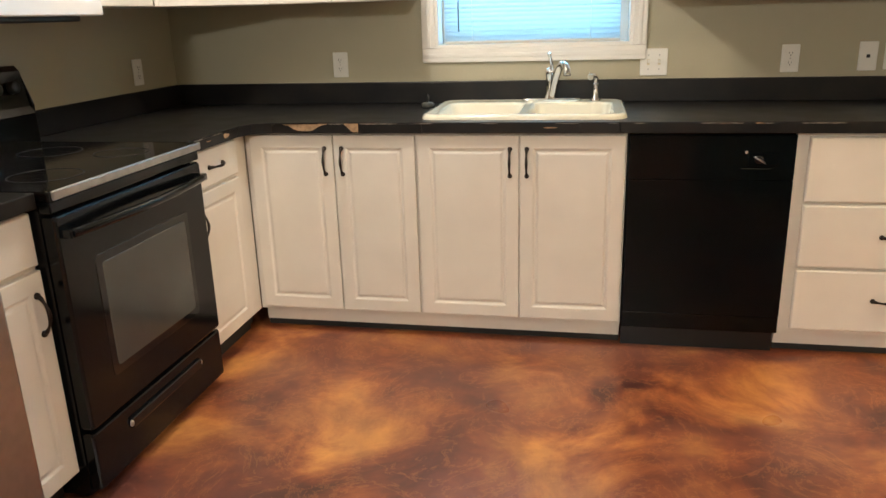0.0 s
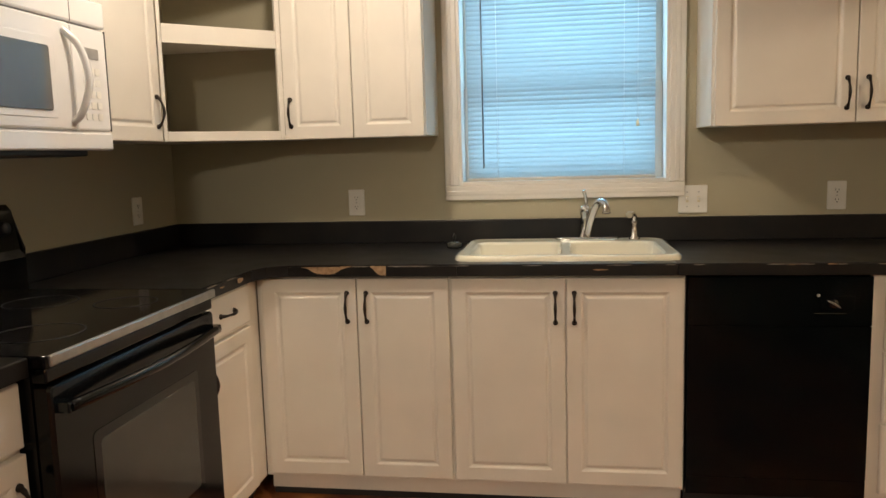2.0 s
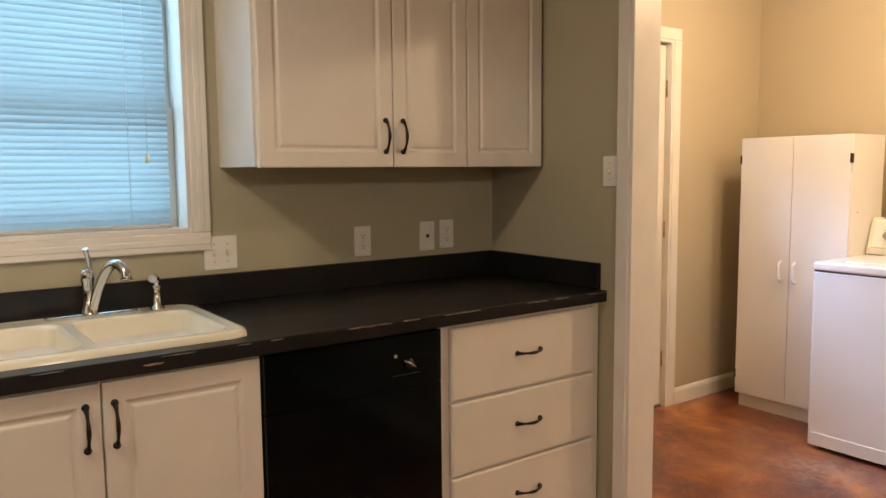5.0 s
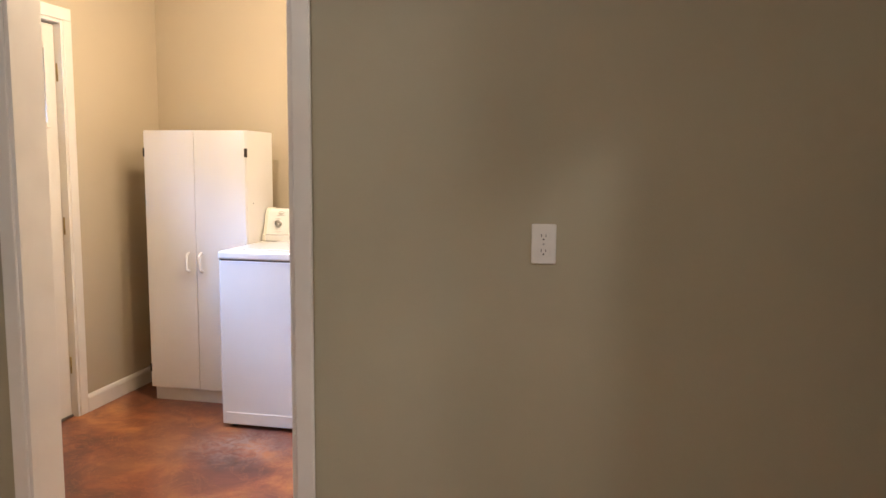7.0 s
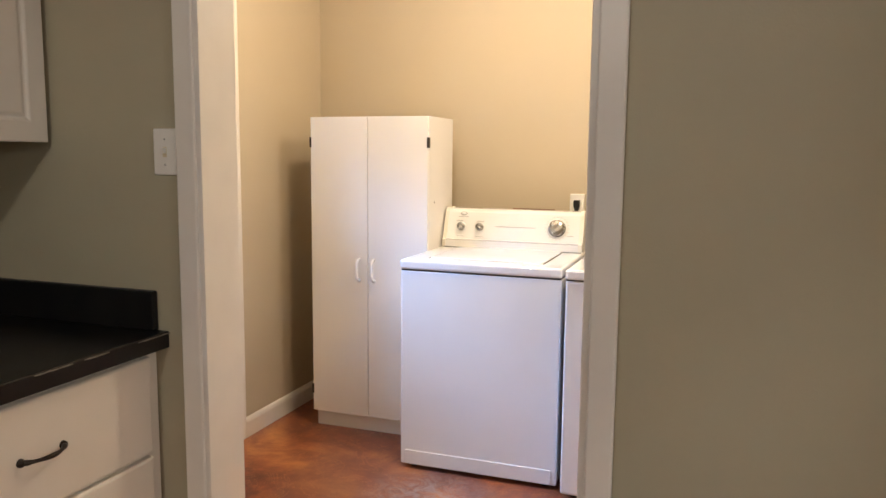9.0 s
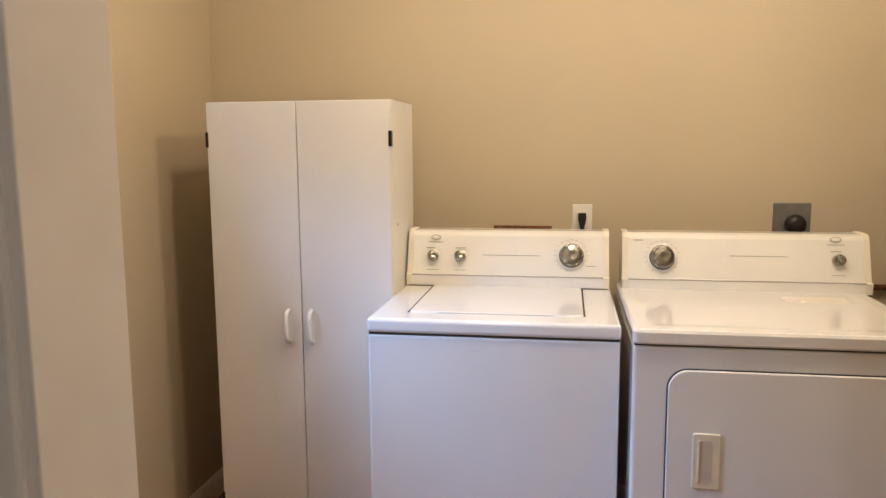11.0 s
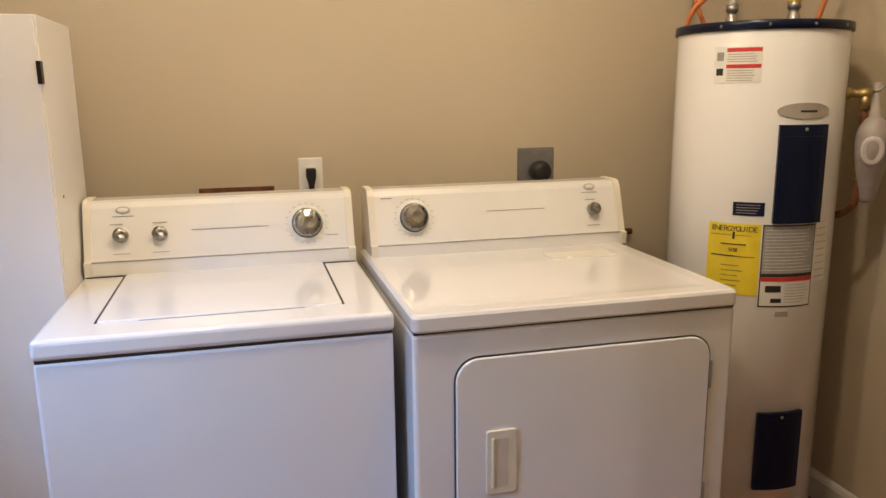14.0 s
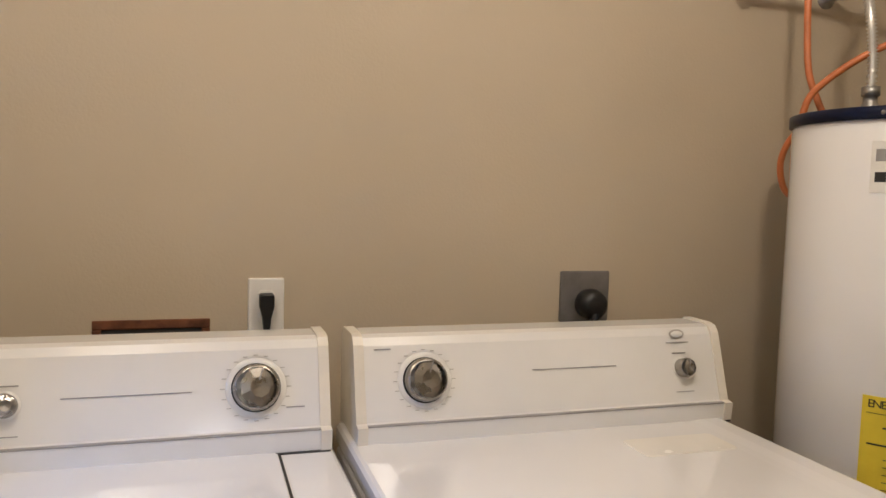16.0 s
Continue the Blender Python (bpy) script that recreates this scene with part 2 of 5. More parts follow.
def lathe(bm, prof, seg=32, m=Matrix.Identity(4), smooth=True):
    """Turns a profile of (radius, height) about z."""
    rings = []
    for r, z in prof:
        if r < 1e-6:
            rings.append([bm.verts.new(m @ Vector((0, 0, z)))])
        else:
            rings.append([bm.verts.new(m @ Vector((r * math.cos(a), r * math.sin(a), z))) for a in (2 * math.pi * k / seg for k in range(seg))])
    for a, b in zip(rings, rings[1:]):
        for k in range(seg):
            v = [a[k % len(a)], a[(k + 1) % len(a)], b[(k + 1) % len(b)], b[k % len(b)]]
            v = list(dict.fromkeys(v))
            if len(v) > 2:
                f = bm.faces.new(v)
                f.smooth = smooth
    return bm


def rrect(w, h, r, seg=5):
    """Corners of a rounded rectangle from (0, 0) to (w, h), anticlockwise."""
    out = []
    for cx, cy, a0 in ((w - r, r, -90), (w - r, h - r, 0), (r, h - r, 90), (r, r, 180)):
        for k in range(seg + 1):
            a = radians(a0 + 90 * k / seg)
            out.append((cx + r * math.cos(a), cy + r * math.sin(a)))
    return out


def rings_face(bm, loops):
    """Joins closed loops of points of equal length one to the next and caps the last."""
    vs = [[bm.verts.new(p) for p in loop] for loop in loops]
    n = len(vs[0])
    for a, b in zip(vs, vs[1:]):
        for k in range(n):
            bm.faces.new((a[k], a[(k + 1) % n], b[(k + 1) % n], b[k]))
    bm.faces.new(vs[-1])
    return vs


def slab(bm, outline, y0, y1, ease=0.0):
    """A plate with an outline in x and z, from y1 (back) to y0 (front), with an eased front edge."""
    cx = sum(p[0] for p in outline) / len(outline)
    cz = sum(p[1] for p in outline) / len(outline)
    w = max(p[0] for p in outline) - min(p[0] for p in outline)
    h = max(p[1] for p in outline) - min(p[1] for p in outline)

    def loop(i, y):
        return [(cx + (x - cx) * (1 - 2 * i / w), y, cz + (z - cz) * (1 - 2 * i / h)) for x, z in outline]
    loops = [loop(0, y1)] + ([loop(0, y0 + ease), loop(ease * 0.4, y0 + ease * 0.3), loop(ease, y0)] if ease else [loop(0, y0)])
    vs = rings_face(bm, loops)
    bm.faces.new(vs[0][::-1])
    return bm


def part(name, bm, material, parent, label="", m=None):
    """Links a bmesh as one mesh under a thing or a part. Its points are given in the thing's own space."""
    bmesh.ops.recalc_face_normals(bm, faces=bm.faces)
    if m is not None:
        bm.transform(m)
    me = bpy.data.meshes.new(name)
    bm.to_mesh(me)
    bm.free()
    me.materials.append(material)
    ob = new(name, me)
    ob.parent = parent
    if label:
        ob["label"] = label
    return ob


def thing(name, label, category, m=None, group="", kind=""):
    ob = new(name)
    ob.empty_display_size = 0.05
    if m is not None:
        ob.matrix_world = m
    return tagged(ob, label, category, group, kind)


def solid(name, bm, material, label, category, kind="", m=None, group=""):
    ob = part(name, bm, material, None)
    if m is not None:
        ob.matrix_world = m
    return tagged(ob, label, category, group, kind)


def struct(name, bm, material, label="", category=""):
    return solid(name, bm, material, label, category, "structure")


# poses of things that stand against a wall: local x runs to the viewer's right, y into the wall, z up
def at_north(x, y, z=0.0):
    return pose(x, y, z)


def at_west(x, y, z=0.0):
    return pose(x, y, z, 0, 0, 90)


def at_east(x, y, z=0.0):
    return pose(x, y, z, 0, 0, -90)


def at_south(x, y, z=0.0):
    return pose(x, y, z, 0, 0, 180)


# ---------------------------------------------------------------- the shell
XW, XP, XP2, XE = 0.20, 3.70, 3.82, 5.96      # west wall, partition's two faces, east wall
YO = -3.44                                    # cased opening to the dining room
YN, YNL, YS, YR = 0.0, 0.15, -2.88, -6.0      # kitchen's and laundry's north walls, laundry's south wall, rear wall
HC = 2.44
WX0, WX1, WZ0, WZ1 = 1.520, 2.395, 1.160, 2.06   # kitchen window opening
DY0, DY1, DH = -1.686, -0.765, 2.04              # doorway between kitchen and laundry
EX0, EX1 = 4.16, 5.112                            # outside door
OX0, OX1 = 1.02, 2.98                             # wide opening to the dining room
SX0, SX1 = 4.38, 5.165                            # doorway to the hall


def wall(name, boxes, label, paint=None):
    bm = bmesh.new()
    for b in boxes:
        box(bm, *b)
    return struct(name, bm, paint or WALL, label, "wall")


struct("floor", bx(-0.2, 6.2, -7.0, 0.5, -0.12, 0.0), FLOOR, "amber and rust acid-stained glossy concrete floor", "floor")
struct("ceiling", bx(-0.2, 6.2, -7.0, 0.5, HC, HC + 0.1), CEIL, "plain off-white painted ceiling", "ceiling")
wall("wall_north_kitchen", [(XW, WX0, YN, 0.30, 0, HC), (WX1, XP, YN, 0.30, 0, HC), (WX0, WX1, YN, 0.30, 0, WZ0), (WX0, WX1, YN, 0.30, WZ1, HC)], "khaki painted kitchen wall with a window opening")
wall("wall_west", [(XW - 0.15, XW, -7.0, 0.30, 0, HC)], "khaki painted wall behind the stove")
wall("wall_partition", [(XP, XP2, DY1, 0.30, 0, HC), (XP, XP2, -7.0, DY0, 0, HC), (XP, XP2, DY0, DY1, DH, HC)], "khaki painted partition wall with a doorway")
wall("wall_north_laundry", [(XP2, EX0, YNL, 0.30, 0, HC), (EX1, XE, YNL, 0.30, 0, HC), (EX0, EX1, YNL, 0.30, 2.06, HC)], "beige painted laundry wall with an outside door", BEIGE)
wall("wall_east", [(XE, XE + 0.15, -7.0, 0.30, 0, HC)], "beige painted wall behind the washer and dryer", BEIGE)
wall("wall_south_laundry", [(XP2, SX0, YS - 0.11, YS, 0, HC), (SX1, XE, YS - 0.11, YS, 0, HC), (SX0, SX1, YS - 0.11, YS, 2.04, HC)], "beige painted laundry wall with a doorway", BEIGE)
wall("wall_dining", [(XW, OX0, YO - 0.12, YO, 0, HC), (OX1, XP, YO - 0.12, YO, 0, HC), (OX0, OX1, YO - 0.12, YO, 2.11, HC)], "khaki painted kitchen wall with a wide opening")
wall("wall_rear", [(XW, XP, YR - 0.15, YR, 0, HC)], "plain khaki painted dining room wall")
wall("wall_hall", [(XP2, XE, -4.75, -4.60, 0, HC)], "plain khaki painted hall wall")


def casing(name, m, w, h, cw, depth, label, sill=False, lining=True):
    """Door or window casing round an opening of w by h, with a moulded profile, and the jamb lining behind it."""
    t = thing(name, label, "trim", m, kind="structure")

    def strip(x0, x1, z0, z1):
        bm = bx(x0, x1, -0.016, 0, z0, z1, bevel=0.005, seg=3)
        if not sill:
            return bm
        if x1 - x0 < z1 - z0:
            box(bm, (x0 + x1) / 2 - cw * 0.16, (x0 + x1) / 2 + cw * 0.16, -0.019, -0.002, z0 + 0.004, z1 - 0.004, bevel=0.003)
        else:
            box(bm, x0 + 0.004, x1 - 0.004, -0.019, -0.002, (z0 + z1) / 2 - cw * 0.16, (z0 + z1) / 2 + cw * 0.16, bevel=0.003)
        return bm
    z0 = -cw if sill else 0
    part("casing_side", strip(-cw, 0, z0 + (cw if sill else 0), h), TRIM, t)
    part("casing_side", strip(w, w + cw, z0 + (cw if sill else 0), h), TRIM, t)
    part("casing_head", strip(-cw, w + cw, h, h + cw), TRIM, t)
    if sill:
        part("casing_foot", strip(-cw, w + cw, -cw, 0), TRIM, t)
    if not lining:
        return t
    part("jamb", bx(-0.002, 0.014, -0.010, depth, 0, h - 0.001, bevel=0.002), TRIM, t)
    part("jamb", bx(w - 0.014, w + 0.002, -0.010, depth, 0, h - 0.001, bevel=0.002), TRIM, t)
    part("jamb_head", bx(0.014, w - 0.014, -0.010, depth, h - 0.016, h, bevel=0.002), TRIM, t)
    if sill:
        part("window_sill", bx(0.014, w - 0.014, -0.010, depth, 0, 0.016, bevel=0.002), TRIM, t)
    return t


casing("trim_doorway_kitchen", at_east(XP, DY1), DY1 - DY0, DH, 0.055, XP2 - XP + 0.012, "white painted doorway casing and jamb")
lc = casing("trim_doorway_laundry", at_west(XP2, DY0), DY1 - DY0, DH, 0.065, 0.0, "white painted doorway casing on the laundry side", lining=False)
casing("trim_window", at_north(WX0, YN, WZ0), WX1 - WX0, WZ1 - WZ0, 0.062, 0.14, "white painted moulded window casing", sill=True)
casing("trim_outside_door", at_north(EX0, YNL), EX1 - EX0, 2.06, 0.063, 0.10, "white painted casing round the outside door")
casing("trim_hall_doorway", at_south(SX1, YS), SX1 - SX0, 2.04, 0.075, 0.12, "white painted casing round the hall doorway")


def baseboard(name, m, w):
    bm = bmesh.new()
    prof = [(0, 0), (-0.014, 0), (-0.014, 0.075), (-0.010, 0.088), (-0.005, 0.094), (0, 0.096)]
    a = [bm.verts.new((0, y, z)) for y, z in prof]
    b = [bm.verts.new((w, y, z)) for y, z in prof]
    for k in range(len(prof)):
        j = (k + 1) % len(prof)
        bm.faces.new((a[k], a[j], b[j], b[k]))
    bm.faces.new(a)
    bm.faces.new(b[::-1])
    return solid(name, bm, TRIM, "white painted wooden baseboard", "baseboard", "structure", m)


baseboard("baseboard_north", at_north(EX1 + 0.065, YNL), XE - EX1 - 0.065)
baseboard("baseboard_east", at_east(XE, YNL - 0.014), YNL - YS - 0.03)
baseboard("baseboard_south", at_south(XE, YS), XE - SX1 - 0.078)
baseboard("baseboard_hall", at_south(XE, -4.60), XE - XP2)
baseboard("baseboard_partition", at_east(XP, DY0 - 0.052), -YO + DY0 - 0.052)


# ---------------------------------------------------------------- kitchen cabinets
def door_mesh(w, h, x, z, t=0.02, frame_w=0.055, arch=False):
    """A moulded cabinet door with a raised panel; front at y = -t."""
    bm = bmesh.new()
    steps = [(0.0, 0.0), (0.0, 0.016), (0.001, 0.019), (0.004, 0.020), (frame_w - 0.006, 0.020), (frame_w - 0.002, 0.0185),
             (frame_w + 0.002, 0.0155), (frame_w + 0.006, 0.0145), (frame_w + 0.010, 0.0150), (frame_w + 0.015, 0.0180), (frame_w + 0.019, 0.0188), (frame_w + 0.030, 0.0190)]
    loops = [[(x + i, -d * t / 0.02, z + i), (x + w - i, -d * t / 0.02, z + i), (x + w - i, -d * t / 0.02, z + h - i), (x + i, -d * t / 0.02, z + h - i)] for i, d in steps]
    vs = rings_face(bm, loops)
    bm.faces.new(vs[0][::-1])
    return bm


def drawer_mesh(w, h, x, z, t=0.02):
    bm = bmesh.new()
    steps = [(0.0, 0.0), (0.0, 0.014), (0.003, 0.0185), (0.007, 0.020)]
    loops = [[(x + i, -d, z + i), (x + w - i, -d, z + i), (x + w - i, -d, z + h - i), (x + i, -d, z + h - i)] for i, d in steps]
    vs = rings_face(bm, loops)
    bm.faces.new(vs[0][::-1])
    return bm


def pull(parent, x, z, length=0.105, upright=True, y=-0.02):
    """A dark arched pull with flared feet."""
    pts, rs = [], []
    for k in range(15):
        u = k / 14
        a = (u - 0.5) * length
        out = 0.004 + 0.024 * math.sin(math.pi * u) ** 0.7
        pts.append((x, y - out, z + a) if upright else (x + a, y - out, z))
        rs.append(0.0036 + 0.0030 * math.exp(-((abs(2 * u - 1) - 0.93) * 6) ** 2) + 0.0022 * math.exp(-((u - 0.5) * 5) ** 2))
    bm = tube(bmesh.new(), pts, rs, 8)
    for s in (-0.5, 0.5):
        c = (x, y, z + s * length) if upright else (x + s * length, y, z)
        lathe(bm, [(0.0, 0.010), (0.005, 0.0095), (0.0085, 0.006), (0.0095, 0)], 10, Matrix.Translation(c) @ pose(0, 0, 0, 90))
    return part("handle", bm, BRONZE, parent, "dark bronze arched pull")


def base_cabinet(m, w, fronts, label, depth=0.60, top=0.872, kick=CAB):
    """fronts: ('door'|'drawer', x0, x1, z0, z1, handle) with handle None or (x, z, upright)."""
    t = thing("base_cabinet", label, "cabinet", m, "kitchen base cabinets")
    bm = bx(0, w, 0, depth, 0.10, top)
    part("body", bm, CAB, t)
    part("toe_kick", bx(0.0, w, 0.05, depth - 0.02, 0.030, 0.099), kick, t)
    # near-black strip stands in for the shade under the toe board
    part("toe_shadow_strip", bx(0.0, w, 0.062, depth - 0.02, 0.0, 0.030), DARK, t, "dark strip drawn for the shade under the toe board")
    for kind, x0, x1, z0, z1, hd in fronts:
        if kind == "door":
            d = part("door", door_mesh(x1 - x0, z1 - z0, x0, z0), CAB, t)
        else:
            d = part("drawer_front", drawer_mesh(x1 - x0, z1 - z0, x0, z0), CAB, t)
        if hd:
            pull(d, *hd[:2], upright=hd[2])
    return t


FY = -0.622      # cabinet face along the north wall; fronts stand 20 mm before it
base_cabinet(at_north(0.831, FY), 0.724, [("door", 0.024, 0.381, 0.115, 0.862, (0.347, 0.757, True)), ("door", 0.385, 0.719, 0.115, 0.862, (0.419, 0.757, True))],
             "white painted double-door corner base cabinet with dark pulls")
base_cabinet(at_north(1.555, FY), 0.810, [("door", 0.005, 0.405, 0.115, 0.862, (0.371, 0.757, True)), ("door", 0.409, 0.805, 0.115, 0.862, (0.436, 0.757, True))],
             "white painted double-door sink base cabinet with dark pulls")
base_cabinet(at_north(2.960, FY), 0.737, [("drawer", 0.040, 0.695, 0.618, 0.858, (0.370, 0.738, False)), ("drawer", 0.040, 0.695, 0.368, 0.608, (0.370, 0.492, False)),
             ("drawer", 0.040, 0.695, 0.118, 0.358, (0.370, 0.245, False))], "white painted three-drawer base cabinet with dark pulls")
FX = 0.83
# toe boards here take the near-black gap colour, not cabinet paint
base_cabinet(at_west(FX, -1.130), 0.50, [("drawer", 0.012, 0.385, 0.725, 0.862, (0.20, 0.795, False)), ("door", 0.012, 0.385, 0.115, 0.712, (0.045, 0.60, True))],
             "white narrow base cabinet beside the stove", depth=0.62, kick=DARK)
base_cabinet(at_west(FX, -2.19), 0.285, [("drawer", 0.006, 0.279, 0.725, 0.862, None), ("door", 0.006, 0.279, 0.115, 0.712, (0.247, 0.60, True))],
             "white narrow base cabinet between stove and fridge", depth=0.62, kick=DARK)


def countertop():
    t = thing("countertop", "worn black laminate countertop with chipped front edge", "countertop")
    zt, zb = 0.915, 0.873
    ex, ey = FX + 0.040, FY - 0.040
    sx0, sx1, sy0, sy1 = 1.585, 2.335, -0.560, -0.075      # cut-out under the sink
    bm = bmesh.new()
    outline = [(XW, -0.002), (XW, -1.132), (ex, -1.132), (ex, -0.765), (ex + 0.03, -0.700), (ex + 0.10, ey), (sx0, ey), (sx0, -0.002)]
    lo = [bm.verts.new((x, y, zb)) for x, y in outline]
    hi = [bm.verts.new((x, y, zt)) for x, y in outline]
    bm.faces.new(lo)
    bm.faces.new(hi[::-1])
    for k in range(len(outline)):
        j = (k + 1) % len(outline)
        bm.faces.new((lo[k], hi[k], hi[j], lo[j]))
    front = [e for e in bm.edges if all(v.co.z > 0.9 for v in e.verts) and all(v.co.x > ex - 0.01 for v in e.verts) and all(v.co.y < -0.6 for v in e.verts)]
    bmesh.ops.bevel(bm, geom=front, offset=0.006, segments=2, affect="EDGES")
    box(bm, sx0, sx1, ey, sy0, zb, zt, bevel=0.003)
    box(bm, sx0, sx1, sy1, -0.002, zb, zt)
    box(bm, sx1, XP, ey, -0.002, zb, zt, bevel=0.003)
    part("top", bm, LAMINATE, t)
    part("top", bx(XW, ex, -2.19, -1.905, zb, zt, bevel=0.004), LAMINATE, t)
    part("backsplash", bx(XW + 0.02, XP - 0.021, -0.021, -0.001, zt, 1.014, bevel=0.004), LAMINATE, t)
    part("backsplash", bx(XW + 0.001, XW + 0.02, -1.132, -0.001, zt, 1.014, bevel=0.004), LAMINATE, t)
    part("backsplash", bx(XP - 0.021, XP - 0.001, ey + 0.03, -0.001, zt, 1.014, bevel=0.004), LAMINATE, t)
    part("backsplash", bx(XW + 0.001, XW + 0.02, -2.19, -1.905, zt, 1.014, bevel=0.004), LAMINATE, t)
    rnd = random.Random(4)

    def chip(x, y, w, h, axis, material=CHIP, name="chip", label="bare patch of particleboard where laminate broke off"):
        """A ragged patch lying on the front edge: (x, y) its middle, w along the edge."""
        bmc = bmesh.new()
        n = max(4, int(w / 0.012))
        up = [h * (0.5 + rnd.uniform(-0.35, 0.02)) * (0.4 if k in (0, n) else 1) for k in range(n + 1)]
        dn = [h * (0.5 + rnd.uniform(-0.35, 0.02)) * (0.4 if k in (0, n) else 1) for k in range(n + 1)]
        zc = zb + 0.022 if h > 0.006 else zt - 0.005
        o = Vector((axis[1], -axis[0], 0)) * 0.0025
        rows = []
        for s, v in ((-1, dn), (1, up)):
            rows.append([bmc.verts.new(Vector((x + (k / n - 0.5) * w * axis[0], y + (k / n - 0.5) * w * axis[1], zc + s * v[k])) + o) for k in range(n + 1)])
        back = [[bmc.verts.new(v.co - o * 1.2) for v in r] for r in rows]
        for k in range(n):
            bmc.faces.new((rows[0][k], rows[0][k + 1], rows[1][k + 1], rows[1][k]))
            bmc.faces.new((rows[1][k], rows[1][k + 1], back[1][k + 1], back[1][k]))
            bmc.faces.new((rows[0][k + 1], rows[0][k], back[0][k], back[0][k + 1]))
        part(name, bmc, material, t, label)
    def broken(x0, x1, low, seed, material=CHIP):
        """Bare board below the top edge where the laminate strip broke away: low is its depth at each step."""
        r2 = random.Random(seed)
        bmc = bmesh.new()
        n = 4 * (len(low) - 1)
        top, bot = [], []
        for k in range(n + 1):
            u = k / 4
            i = min(int(u), len(low) - 2)
            d = low[i] + (low[i + 1] - low[i]) * (u - i) + r2.uniform(-0.0015, 0.0015)
            x = x0 + (x1 - x0) * k / n
            top.append(bmc.verts.new((x, ey - 0.0022, zt - 0.004 + r2.uniform(-0.0006, 0.0006))))
            bot.append(bmc.verts.new((x, ey - 0.0022, zt - 0.005 - max(0.001, d))))
        back = [[bmc.verts.new(v.co + Vector((0, 0.003, 0))) for v in r] for r in (top, bot)]
        for k in range(n):
            bmc.faces.new((bot[k], bot[k + 1], top[k + 1], top[k]))
            bmc.faces.new((top[k], top[k + 1], back[0][k + 1], back[0][k]))
            bmc.faces.new((bot[k + 1], bot[k], back[1][k], back[1][k + 1]))
        part("chip", bmc, material, t, "bare patch of particleboard where laminate broke off")
    broken(ex + 0.145, ex + 0.335, [0.001, 0.010, 0.026, 0.028, 0.026, 0.008, 0.001], 3)
    broken(ex + 0.405, ex + 0.462, [0.001, 0.014, 0.030, 0.033, 0.033], 5)
    for x0, x1 in ((ex + 0.01, ex + 0.13), (ex + 0.34, ex + 0.40), (ex + 0.47, ex + 0.62)):
        broken(x0, x1, [0.001, 0.0025, 0.0015, 0.003, 0.001], 9, WORN)
    chip(2.08, ey, 0.05, 0.007, (1, 0))
    chip(2.70, ey, 0.06, 0.006, (1, 0))
    chip(2.82, ey, 0.03, 0.005, (1, 0))
    chip(ex, -0.86, 0.045, 0.020, (0, 1))
    chip(ex, -1.00, 0.030, 0.008, (0, 1))
    u = ex + 0.52
    while u < 3.60:
        ln = rnd.uniform(0.03, 0.16)
        chip(u + ln / 2, ey, ln, rnd.uniform(0.0025, 0.005), (1, 0), WORN, "worn_edge", "")
        u += ln + rnd.uniform(0.03, 0.22)
    for v in (-0.80, -0.93, -1.07):
        chip(ex, v, rnd.uniform(0.03, 0.07), 0.004, (0, 1), WORN, "worn_edge", "")
    return t


countertop()


